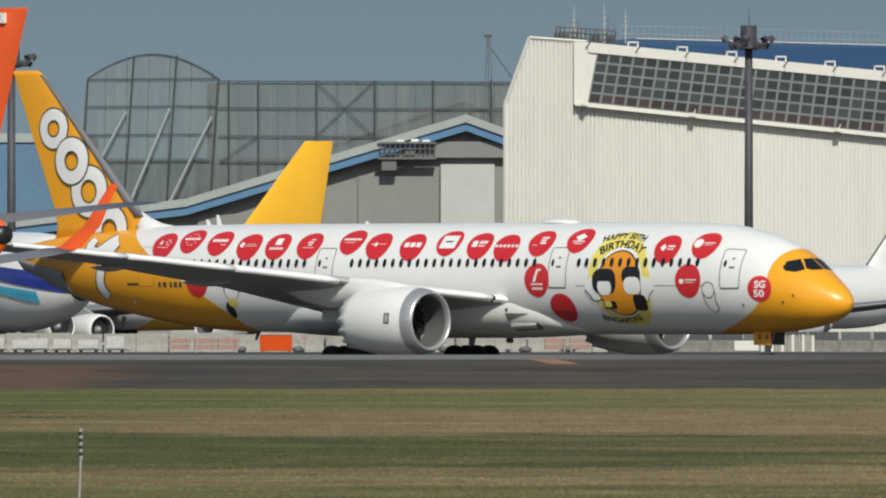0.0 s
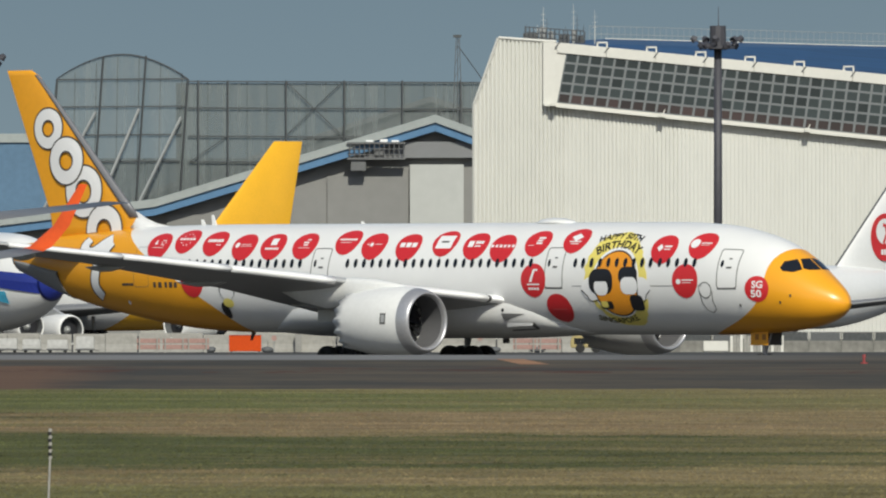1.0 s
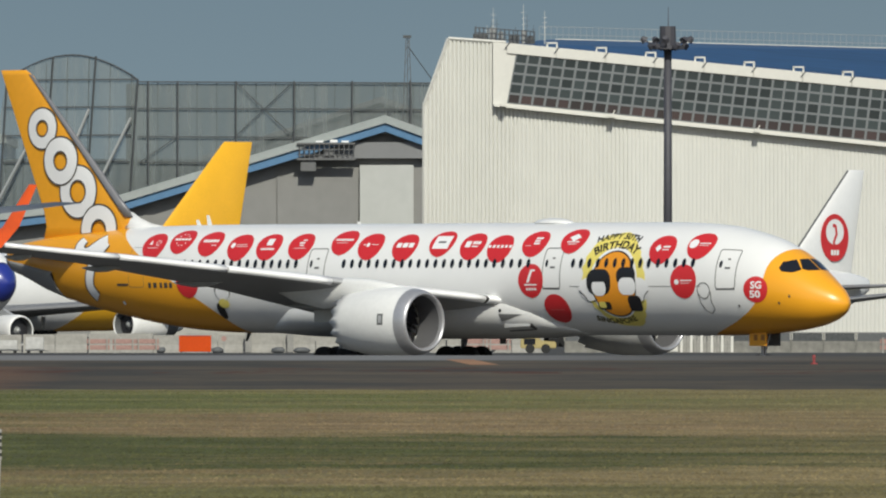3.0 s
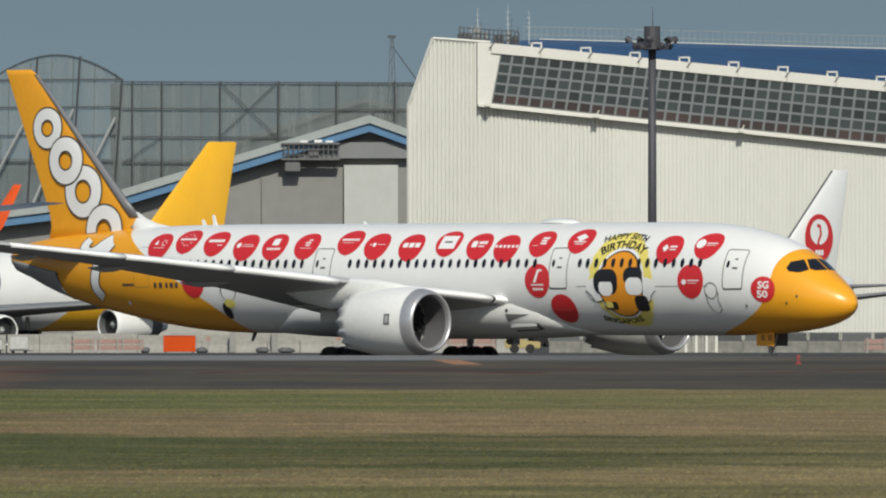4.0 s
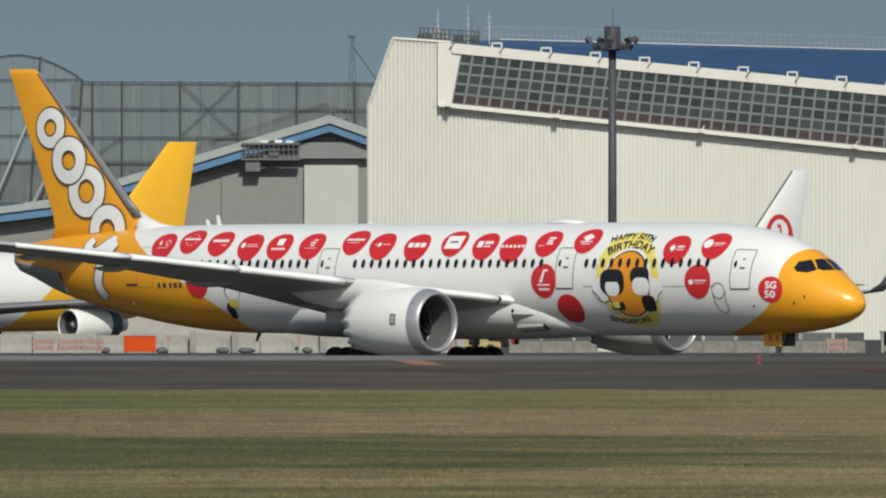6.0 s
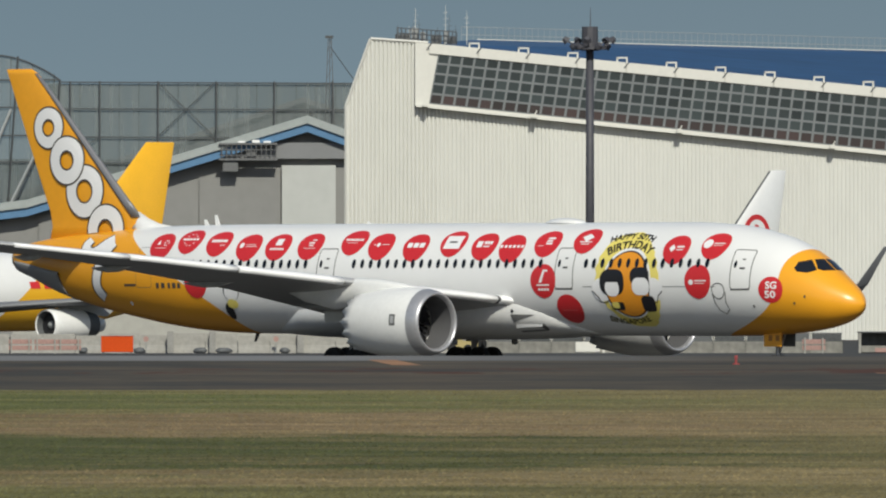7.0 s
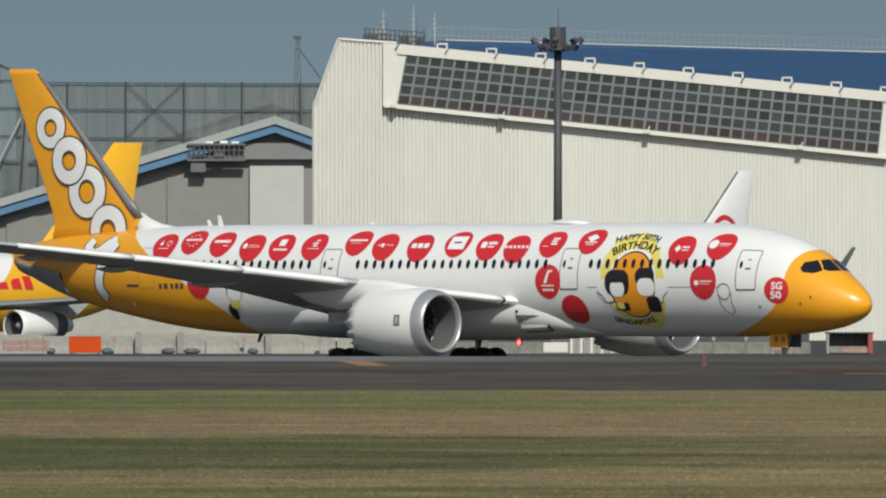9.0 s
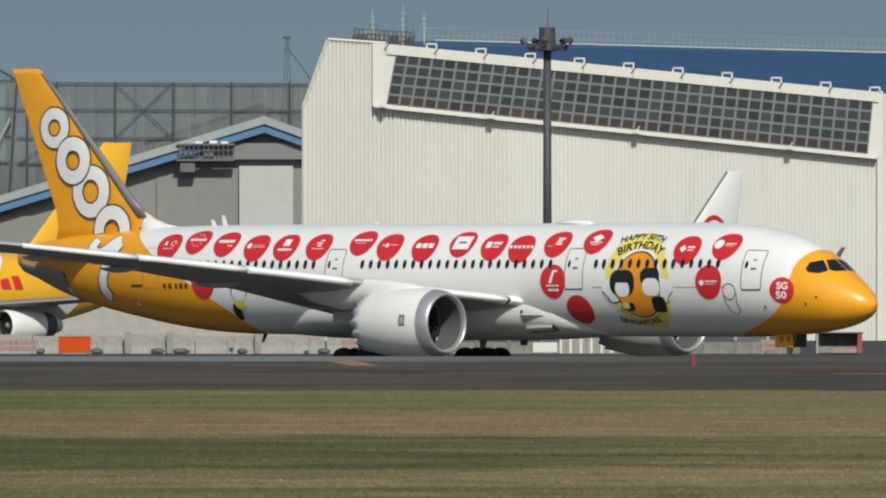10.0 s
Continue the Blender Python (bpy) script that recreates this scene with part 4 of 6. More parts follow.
def balloon_marks(i):
    """The plain white marks on one balloon decal, as outlines."""
    def line(x0, x1, y0, h=0.05):
        return [(x0, y0), (x1, y0), (x1, y0 + h), (x0, y0 + h)]

    def row(x0, x1, y0, h, count, gap=0.05):
        w = (x1 - x0 - gap * (count - 1)) / count
        return [line(x0 + k * (w + gap), x0 + k * (w + gap) + w, y0, h) for k in range(count)]

    def dots(rx, ry, count, r=0.045):
        return [oval(r, r, n=8, cu=rx * math.cos(math.tau * k / count), cv=0.03 + ry * math.sin(math.tau * k / count)) for k in range(count)]
    table = {
        0: [[(-0.42, 0.02), (-0.16, 0.02), (-0.29, 0.36)]] + [oval(0.05, 0.05, n=8, cu=0.3 + 0.16 * math.cos(k), cv=0.14 + 0.17 * math.sin(k)) for k in range(6)] + [line(-0.45, 0.4, -0.2, 0.03)],
        1: row(-0.62, 0.6, -0.02, 0.15, 5) + dots(0.42, 0.42, 10),
        2: row(-0.6, 0.58, 0.0, 0.2, 7, 0.03) + [line(0.2, 0.34, -0.24, 0.07), line(0.4, 0.54, -0.24, 0.07)],
        3: [oval(0.16, 0.18, n=12, cu=-0.52, cv=0.05), line(-0.25, 0.5, 0.08, 0.03), line(-0.25, 0.62, -0.04, 0.03)],
        4: [line(-0.22, 0.25, 0.02, 0.46)] + row(-0.5, 0.5, -0.28, 0.13, 7, 0.03),
        5: [line(0.0, 0.3, 0.3, 0.08), line(-0.16, 0.24, 0.1, 0.1), line(-0.1, 0.22, -0.06, 0.08), line(-0.42, 0.44, -0.22, 0.03)],
        6: row(-0.66, 0.62, 0.02, 0.14, 9, 0.025) + [line(-0.5, 0.3, -0.14, 0.03)],
        7: [oval(0.12, 0.14, n=12, cu=-0.18, cv=0.02), line(-0.52, -0.36, 0.0, 0.06), line(0.05, 0.6, 0.02, 0.035)],
        8: row(-0.62, 0.62, -0.08, 0.3, 3, 0.09),
        10: [line(-0.56, -0.18, -0.14, 0.4)] + row(-0.06, 0.52, 0.06, 0.2, 3, 0.03) + [line(-0.06, 0.4, -0.12, 0.08)],
        11: row(-0.84, 0.84, -0.02, 0.17, 6, 0.12),
        12: [line(-0.08, 0.42, 0.22, 0.13), line(-0.08, 0.3, 0.04, 0.12), line(-0.08, 0.36, -0.14, 0.12), line(-0.6, -0.2, -0.24, 0.03)],
        13: [[(-0.42, 0.16), (0.0, -0.16), (0.42, 0.16), (0.0, 0.44)], line(-0.44, 0.44, -0.2, 0.07), line(-0.3, 0.3, -0.34, 0.05)],
        14: [[(-0.5, 0.02), (-0.28, -0.2), (-0.06, 0.02), (-0.28, 0.26)], line(0.02, 0.52, 0.06, 0.1), line(0.02, 0.48, -0.1, 0.06)],
        15: [oval(0.3, 0.3, n=16, cu=-0.5, cv=0.06), line(-0.1, 0.6, 0.04, 0.07), line(-0.1, 0.5, -0.08, 0.03)],
        16: [[(-0.3, -0.08), (-0.1, -0.08), (0.12, 0.55), (-0.02, 0.58)], line(-0.02, 0.3, 0.5, 0.1), line(-0.45, 0.45, -0.24, 0.07)] + row(-0.35, 0.4, -0.5, 0.13, 4),
        17: [line(-0.5, 0.5, -0.02, 0.05)],
        18: [oval(0.17, 0.14, n=14, cu=-0.45, cv=-0.03), line(-0.2, 0.6, 0.02, 0.06), line(-0.2, 0.45, -0.1, 0.03)]}
    return table.get(i, [])


def dress_airliner(plane):
    for side in (-1, 1):
        part("wing", wing([(x, side * y, z, c, t) for x, y, z, c, t in WING], droop=wing_fall), WING_GREY, plane, "light grey wing", smooth=True)
        for y0, y1 in ((2.6, 3.18), (3.32, 8.2), (10.6, 15.4), (15.5, 20.4), (20.5, 25.6)):
            part("slat", slat(y0, y1, side), SLAT, plane, "bare metal leading edge", smooth=True)
        part("slat_gap", slat(3.19, 3.31, side, 0.06, 0.012), BLACK, plane, "dark gap at the end of the leading edge", smooth=True)
        stab = [(-54.2, 0.8, 6.35, 5.6, 0.6), (-58.6, 6.0, 6.9, 3.6, 0.34), (-61.6, 9.7, 7.25, 1.9, 0.16), (-62.2, 9.9, 7.28, 1.2, 0.08)]
        part("tailplane", wing([(x, side * y, z, c, t) for x, y, z, c, t in stab]), WING_GREY, plane, "light grey tailplane", smooth=True)
        for y, ln in ((6.3, 4.6), (13.2, 3.8), (18.6, 3.0), (23.0, 2.2)):
            x, z, c, t = wing_at(y)
            rings = []
            for q, r in ((0, 0.03), (0.12, 0.12), (0.35, 0.19), (0.6, 0.19), (0.85, 0.10), (1.0, 0.02)):
                cx, cz = x - c * 0.52 - q * ln, z - t * 0.28 - wing_fall(y) * 0.6 * c - 0.14 * math.sin(q * 2.6)
                rings.append([(cx, side * y + r * 0.75 * math.cos(k * math.tau / 14), cz + r * math.sin(k * math.tau / 14)) for k in range(14)])
            part("flap_fairing", loft(rings), WING_GREY, plane, "grey flap track pod", smooth=True)
        build_engine(plane, 21.55, side * 9.75, 2.72)
        for gear_wheels in (build_gear(plane, 32.2, side * 4.9, [(-0.84, -0.5), (-0.84, 0.5), (0.84, -0.5), (0.84, 0.5)], 0.69, 0.5, 3.2, "main_gear"),):
            WHEELS.extend(gear_wheels)
        bm = bmesh.new()
        box(bm, -33.6, -31.0, side * 5.6 - 0.04, side * 5.6 + 0.04, 2.7, 3.4, 0.02)
        part("gear_door", bm, FAIRING, plane)
    # belly fairing
    rings = []
    for s, w, zt, zb in BELLY:
        zm, h = (zt + zb) / 2, (zt - zb) / 2
        ring = []
        for k in range(48):
            a = k * math.tau / 48
            e = 0.92
            ring.append((-s, w * math.copysign(abs(math.cos(a)) ** e, math.cos(a)), zm + h * math.copysign(abs(math.sin(a)) ** e, math.sin(a))))
        rings.append(ring)
    part("belly_fairing", loft(rings), FAIRING, plane, "pale grey wing root fairing", smooth=True)
    # fin, its leading edge and the dorsal fillet
    part("fin", wing([(x, 0, z, c, t) for x, z, c, t in FIN], upright=True), YELLOW, plane, "yellow fin", smooth=True)
    # dark underside of the tail cone
    rings = []
    for i in range(12):
        s = 57.3 + 5.1 * i / 11
        t, b, w = body_at(s)
        zm, h = (t + b) / 2, (t - b) / 2 + 0.02
        ring = []
        for k in range(17):
            a = radians(190 + 160 * k / 16)
            ring.append((-s + 0.5 * abs(k - 8) / 8 * (i == 0) * -1, (w + 0.02) * math.cos(a), zm + h * math.sin(a)))
        rings.append(ring)
    part("tail_cone", loft(rings), TAIL_GREY, plane, "grey underside of the tail cone", smooth=True)
    rings = []
    for i in range(9):
        z = 8.5 + (16.55 - 8.5) * i / 8
        zs = [q[1] for q in FIN]
        x, c, t = interp(z, zs, [q[0] for q in FIN]), interp(z, zs, [q[2] for q in FIN]), interp(z, zs, [q[3] for q in FIN])
        ring = []
        for k in range(-6, 7):
            q = 0.075 * (k / 6) ** 2
            h = 5 * t * (0.2969 * q ** 0.5 - 0.126 * q - 0.3516 * q * q)
            ring.append((x - q * c + 0.03, math.copysign(h + 0.02, k) if k else 0, z))
        rings.append(ring)
    part("fin_leading_edge", loft(rings), FIN_EDGE, plane, "bare grey metal leading edge", smooth=True)
    rings = []
    for s, w, zt in ((50.2, 0.08, 7.99), (51.2, 0.2, 8.14), (52.1, 0.26, 8.45), (52.7, 0.24, 8.78), (53.2, 0.18, 8.88)):
        rings.append([(-s, -w * 1.7, 7.55), (-s, -w * 0.9, (7.55 + zt) / 2), (-s, 0, zt), (-s, w * 0.9, (7.55 + zt) / 2), (-s, w * 1.7, 7.55)])
    part("dorsal_fillet", loft(rings), WHITE, plane, "white fillet at the foot of the fin", smooth=True)
    # nose gear with yellow doors
    WHEELS.extend(build_gear(plane, 6.0, 0.0, [(0, -0.32), (0, 0.32)], 0.5, 0.36, 2.4, "nose_gear"))
    for side in (-1, 1):
        bm = bmesh.new()
        box(bm, -6.5, -5.25, side * 0.55 - 0.03, side * 0.55 + 0.03, 1.45, 2.35, 0.02)
        d = part("nose_gear_door", bm, YELLOW if side < 0 else GREY_DARK, plane, "yellow gear door" if side < 0 else "dark inner gear door")
        if side < 0:
            for k in range(2):
                bm = bmesh.new()
                box(bm, -6.15 + 0.5 * k, -5.9 + 0.5 * k, -0.59, -0.583, 1.75, 2.05)
                part("door_mark", bm, DECAL_BROWN, d)
    # aerials and roof fairing
    rings = []
    for s, w, h in ((19.6, 0.05, 0.02), (20.0, 0.42, 0.18), (20.6, 0.6, 0.28), (21.3, 0.62, 0.30), (22.0, 0.5, 0.22), (22.6, 0.05, 0.02)):
        rings.append([(-s, w * math.cos(k * math.pi / 10), 8.03 + h * math.sin(k * math.pi / 10)) for k in range(11)])
    part("aerial_radome", loft(rings), WHITE, plane, smooth=True)
    for s, h in ((46.6, 0.55), (47.4, 0.3), (35.2, 0.15)):
        bm = bmesh.new()
        prism(bm, [(-s, 7.95), (-s - 0.35, 7.95), (-s - 0.42, 8.05 + h), (-s - 0.27, 8.05 + h)], -0.03, 0.03)
        part("blade_aerial", bm, WHITE, plane)
    for s, z in ((43.6, 2.05),):
        bm = bmesh.new()
        prism(bm, [(-s, z + 0.1), (-s - 0.3, z + 0.1), (-s - 0.45, z - 0.42), (-s - 0.32, z - 0.42)], -0.03, 0.03)
        part("blade_aerial", bm, BLACK, plane)
    # flashing beacon under the belly: a red lamp at the bottom of an added dark tube that turns to hide and show it
    bm = bmesh.new()
    bar(bm, (-24.8, 0, 1.9), (-24.8, 0, 1.78), 0.22, 16, 0.19)
    part("beacon_mount", bm, GEAR, plane)
    rings = [[(x, q * math.cos(k * math.tau / 16), q * math.sin(k * math.tau / 16)) for k in range(16)] for x, q in ((-0.15, 0.004), (-0.15, 0.15), (0.16, 0.15), (0.16, 0.13), (-0.14, 0.13), (-0.14, 0.004))]
    tube = part("beacon", loft(rings, caps=False), GREY_DARK, plane, "dark tube added to make the red beacon flash")
    tube.location = BEACON_AT
    bm = bmesh.new()
    bar(bm, (-0.13, 0, 0), (-0.02, 0, 0), 0.128, 16)
    part("beacon_lamp", bm, RED_LENS, tube, "glowing red lamp")
    BEACON.append(tube)
    # cabin windows
    s_list = [8.59 + 0.612 * i for i in range(15)] + [20.41 + 0.6195 * i for i in range(23)] + [37.62 + 0.612 * i for i in range(20)]
    for s in s_list:
        part("cabin_window", patch(lambda u, v: skin_uv(s, 5.88, u, v, 0.075 if 11.5 < s < 17 else 0.03), oval(0.14, 0.25, n=14), 2), GLASS_DARK, plane)
    # cabin doors: seam, sill, window and handle
    for s, z in ((6.35, 5.6), (18.69, 5.66), (36.1, 5.66), (50.1, 5.75)):
        fn = lambda u, v: skin_uv(s, z, u, v)
        door = part("cabin_door", ribbon(fn, frame_path(1.28, 2.2, 0.16), 0.055 if s < 45 else 0.02, True), GREY_LINE, plane, "passenger door outline")
        if s < 45:
            part("door_sill", ribbon(fn, [(-0.62, -1.13), (0, -1.13), (0.62, -1.13)], 0.07), GREY_LINE, door)
            part("door_window", patch(lambda u, v: skin_uv(s, z, u - 0.38, v + 0.22, 0.02), oval(0.1, 0.21, n=12), 2), GLASS_DARK, door)
            part("door_handle", patch(lambda u, v: skin_uv(s, z, u + 0.08, v + 0.0, 0.02), [(-0.17, -0.05), (0.17, -0.05), (0.17, 0.05), (-0.17, 0.05)], 1), GREY_LINE, door)
            part("door_handle", patch(lambda u, v: skin_uv(s, z, u + 0.08, v + 0.5, 0.02), [(-0.1, -0.04), (0.1, -0.04), (0.1, 0.04), (-0.1, 0.04)], 1), GREY_LINE, door)
    part("skin_seam", ribbon(lambda u, v: skin_uv(8.0, 4.63, u, v), [(-0.55 * k, 0) for k in range(18)], 0.03), GREY_LINE, plane)
    part("hatch", ribbon(lambda u, v: skin_uv(32.6, 4.9, u, v), frame_path(1.9, 0.18, 0.05), 0.03, True), GREY_LINE, plane)
    # flight deck glazing, mirrored about the centre line
    def on_nose(y, z, out=0.015):
        lo, hi = 0.0, 8.0
        for _ in range(40):
            m = (lo + hi) / 2
            t, b, w = body_at(m)
            if (y / w) ** 2 + ((z - (t + b) / 2) / ((t - b) / 2)) ** 2 <= 1:
                hi = m
            else:
                lo = m
        return Vector((-hi + out, y * (1 + out / 2), z + out * 0.6))

    def dense(poly, n=5):
        out = []
        for i, p in enumerate(poly):
            q = poly[(i + 1) % len(poly)]
            out += [(p[0] + (q[0] - p[0]) * k / n, p[1] + (q[1] - p[1]) * k / n) for k in range(n)]
        return out
    for side in (-1, 1):
        for pane in ([(0.05, 5.50), (0.80, 5.47), (0.98, 5.56), (0.66, 6.06), (0.05, 6.1)], [(1.06, 5.50), (1.50, 5.36), (1.77, 5.42), (1.74, 5.62), (1.43, 5.93), (0.80, 6.06)]):
            part("flight_deck_window", patch(lambda u, v: on_nose(side * u, v), dense(pane), 5), GLASS_DARK, plane)
    for s, z in ((3.1, 3.75), (2.5, 4.1), (5.6, 3.6)):
        part("probe", patch(lambda u, v: skin_uv(s, z, u, v, 0.03), oval(0.06, 0.09, n=8), 1), DARK_OUT, plane)
    # red balloon decals with plain white marks
    rows = [(49.11, 6.86), (47.02, 7.13), (44.73, 7.0), (42.33, 6.78), (40.14, 6.8), (37.74, 6.83), (34.62, 7.04), (32.51, 6.81), (29.92, 6.74), (27.28, 6.95),
            (24.93, 6.79), (22.88, 6.66), (20.44, 6.93), (17.71, 7.08), (11.06, 6.57), (8.5, 6.78), (20.21, 4.85), (18.61, 3.32), (9.22, 4.81), (45.9, 4.84)]
    for i, (s, z) in enumerate(rows):
        fn = lambda u, v, o=0.0: skin_uv(s, z, u + 0.05, v + 0.08, 0.022 + o)
        r = 0.90
        shape = oval(r, r * 1.0, 0.06)
        b = part("balloon_decal", patch(fn, shape), RED, plane, "red balloon-shaped decal")
        part("balloon_knot", patch(lambda u, v: fn(u, v - 0.92), [(-0.03, -0.03), (0.03, -0.03), (0, 0.1)], 1), RED, b)
        mark = lambda u, v: fn(u, v, 0.012)
        if i == 9:
            part("white_panel", patch(lambda u, v: fn(u, v, 0.008), oval(r * 0.86, r * 0.86, 0.1)), RED, b)
            part("white_panel", patch(mark, [(-0.58, -0.42), (0.58, -0.42), (0.58, 0.46), (-0.58, 0.46)], 3), WHITE_DECAL, b, "plain white panel")
            part("mark", patch(lambda u, v: fn(u, v, 0.02), [(-0.28, -0.05), (0.28, -0.05), (0.28, 0.07), (-0.28, 0.07)], 2), GREY_LINE, b)
            continue
        shapes = balloon_marks(i)
        if i == 19:
            continue
        for sh in shapes:
            part("mark", patch(mark, sh, 2), WHITE_DECAL if i != 17 else RED_PALE, b)
    # round badge with lettering
    fn = lambda u, v, o=0.0: skin_uv(14.15, 4.93, u, v, 0.02 + o)
    star = [(x * (1 + 0.035 * math.sin(9 * k)), y * (1 + 0.03 * math.sin(7 * k))) for k, (x, y) in enumerate(oval(2.25, 2.9, n=56, cu=0.02, cv=0.05))]
    star = [(x * (1 - 0.14 * (y / 2.9) ** 2) - 0.12 * y, y) for x, y in star]
    badge = part("birthday_badge", patch(fn, star, 10), PALE_YELLOW, plane, "pale yellow round badge with dark lettering")
    part("white_ring", patch(lambda u, v: fn(u, v, 0.01), oval(1.72, 1.98, n=40, cv=-0.15), 8), WHITE_DECAL, badge)
    for side in (-1, 1):
        part("white_gap", patch(lambda u, v: fn(u, v, 0.01), oval(0.72, 0.62, n=24, cu=side * 1.8, cv=-0.45), 5), WHITE_DECAL, badge)
    part("dark_rim", patch(lambda u, v: fn(u, v, 0.018), oval(1.6, 1.84, n=40, cv=-0.2), 8), BLACK, badge)
    part("orange_disc", patch(lambda u, v: fn(u, v, 0.026), oval(1.52, 1.75, n=40, cv=-0.2), 8), ORANGE_DECAL, badge)
    for cu, cv, w, h, m, o, soft in ((-1.06, -0.06, 1.72, 1.34, BLACK, 0.034, 0.42), (0.90, 0.26, 1.36, 0.9, BLACK, 0.034, 0.44), (1.36, -1.22, 0.95, 0.9, BLACK, 0.034, 0.3), (-0.86, -1.34, 0.9, 0.46, BLACK, 0.036, 0.3),
                                     (-1.0, -1.28, 0.5, 0.36, PALE_YELLOW, 0.044, 0.3), (-1.06, -0.36, 1.0, 0.86, WHITE_DECAL, 0.044, 0.46), (0.98, -0.28, 1.22, 0.9, WHITE_DECAL, 0.044, 0.44),
                                     (-1.06, 0.1, 1.1, 0.3, BLACK, 0.052, 0.3)):
        part("plain_shape", patch(lambda u, v: fn(u, v, o), [(cu + x, cv + y) for x, y in frame_path(w, h, min(w, h) * soft, 5)], 6), m, badge, "plain white shape" if m is WHITE_DECAL else "")
    for side in (-1, 1):
        part("plain_stroke", ribbon(lambda u, v: fn(u, v, 0.036), [(side * (1.3 + 0.17 * k), -0.98 - 0.16 * math.sin(k * 0.5) + 0.06 * k * (k > 4)) for k in range(8)], 0.05), BLACK, badge)
    part("lettering", lettering("HAPPY 50TH", 3.15, 0.46, lambda u, v: skin_uv(14.42, 4.93, u, v + 2.62, 0.035), 4.6), BLACK, badge, "dark lettering")
    part("lettering", lettering("BIRTHDAY", 3.35, 0.52, lambda u, v: skin_uv(14.22, 4.93, u, v + 2.02, 0.035), 3.0), BLACK, badge, "dark lettering")
    part("lettering", lettering("SINGAPORE", 2.9, 0.40, lambda u, v: skin_uv(14.6, 4.93, u, v - 2.36, 0.035), -4.0), DARK_OLIVE, badge, "dark lettering")
    # plain grey outline figure shapes beside it
    part("outline_decal", ribbon(lambda u, v: skin_uv(7.75, 4.05, u, v, 0.02), oval(0.42, 0.42, 0.1, n=20, cu=-0.05, cv=0.35), 0.05, True), GREY_LINE, plane, "grey outline drawing")
    part("outline_decal", ribbon(lambda u, v: skin_uv(7.75, 4.05, u, v, 0.02), [(-0.45, 0.2), (-0.38, -0.3), (-0.2, -0.75), (0.15, -0.95), (0.45, -0.7), (0.35, -0.2), (0.42, 0.3)], 0.05), GREY_LINE, plane, "grey outline drawing")
    for cu, cv, rx, ry, m in ((0.0, 0.45, 0.6, 0.5, BLACK), (0.0, 0.38, 0.53, 0.44, WHITE_DECAL), (-0.05, -0.25, 0.4, 0.28, PALE_YELLOW), (-0.45, -0.75, 0.3, 0.55, BLACK)):
        part("plain_shape", patch(lambda u, v: skin_uv(43.2, 3.95, u, v, 0.02 + (0.01 if m is not BLACK else 0)), oval(rx, ry, n=20, cu=cu, cv=cv), 4), m, plane)
    # fairing inlets and a drain
    part("drain", patch(lambda u, v: belly_skin(22.55, 3.33, u, v, 0.03), oval(0.09, 0.1, n=12), 1), BLACK, plane)
    part("air_inlet", patch(lambda u, v: belly_skin(21.9, 2.95, u, v, 0.03), [(-0.75, 0.2), (-0.62, -0.2), (0.75, 0.18)], 4), GREY_LINE, plane, "dark wedge-shaped air inlet")
    part("inlet_ramp", patch(lambda u, v: belly_skin(21.5, 2.5, u, v, 0.05 + 0.5 * max(0.0, 0.12 - v)), [(-1.0, -0.1), (0.7, 0.0), (0.75, 0.12), (-0.9, 0.12)], 5), SLAT, plane, "bright metal inlet ramp")
    part("air_inlet", patch(lambda u, v: belly_skin(20.75, 2.45, u, v, 0.03), [(-0.22, 0.18), (-0.05, -0.2), (0.22, -0.12), (0.1, 0.2)], 3), GREY_LINE, plane, "dark wedge-shaped air inlet")
    part("inlet_lip_line", patch(lambda u, v: belly_skin(21.45, 2.24, u, v, 0.03), [(-1.0, -0.05), (0.6, 0.02), (0.6, 0.09), (-1.0, 0.02)], 4), GREY_LINE, plane)
    # red disc with white characters
    disc = part("round_decal", patch(lambda u, v: skin_uv(4.44, 4.46, u, v, 0.02), oval(0.73, 0.70, n=30), 5), RED, plane, "round red decal with white characters")
    part("lettering", lettering("SG", 0.66, 0.40, lambda u, v: skin_uv(4.40, 4.46, u, v + 0.24, 0.04)), WHITE_DECAL, disc, "white lettering")
    part("lettering", lettering("50", 0.66, 0.40, lambda u, v: skin_uv(4.47, 4.46, u, v - 0.24, 0.04)), WHITE_DECAL, disc, "white lettering")
    # registration and a small plate as plain bars
    for u0, w in ((47.5, 0.28), (47.95, 0.22), (47.0, 0.2), (46.6, 0.28), (46.2, 0.24)):
        part("registration_bar", patch(lambda u, v: skin_uv(u0 + 1.0, 4.72, u, v, 0.02), [(-w / 2, -0.14), (w / 2, -0.14), (w / 2, 0.14), (-w / 2, 0.14)], 2), DARK_OUT, plane)
    part("small_bar", patch(lambda u, v: skin_uv(51.3, 4.75, u, v, 0.02), [(-0.5, -0.06), (0.5, -0.06), (0.5, 0.06), (-0.5, 0.06)], 2), DARK_OUT, plane)
    part("lamp_lens", patch(lambda u, v: skin_uv(51.6, 3.75, u, v, 0.03), oval(0.12, 0.14, n=12), 1), WHITE_DECAL, plane)
    # plain white bands with dark edges over the fin and tail
    def white_band(path, w, fn, closed=False, lift=0.0):
        if len(path) < 12:
            for _ in range(3):
                cut = [path[0]]
                for (a, b), (c, d) in zip(path, path[1:]):
                    cut += [(0.75 * a + 0.25 * c, 0.75 * b + 0.25 * d), (0.25 * a + 0.75 * c, 0.25 * b + 0.75 * d)]
                path = cut + [path[-1]]
        part("tail_band_edge", ribbon(lambda u, v: fn(u, v, 0.02 + lift), path, w + 0.2, closed), DARK_OUT, plane, "dark edge of the white band")
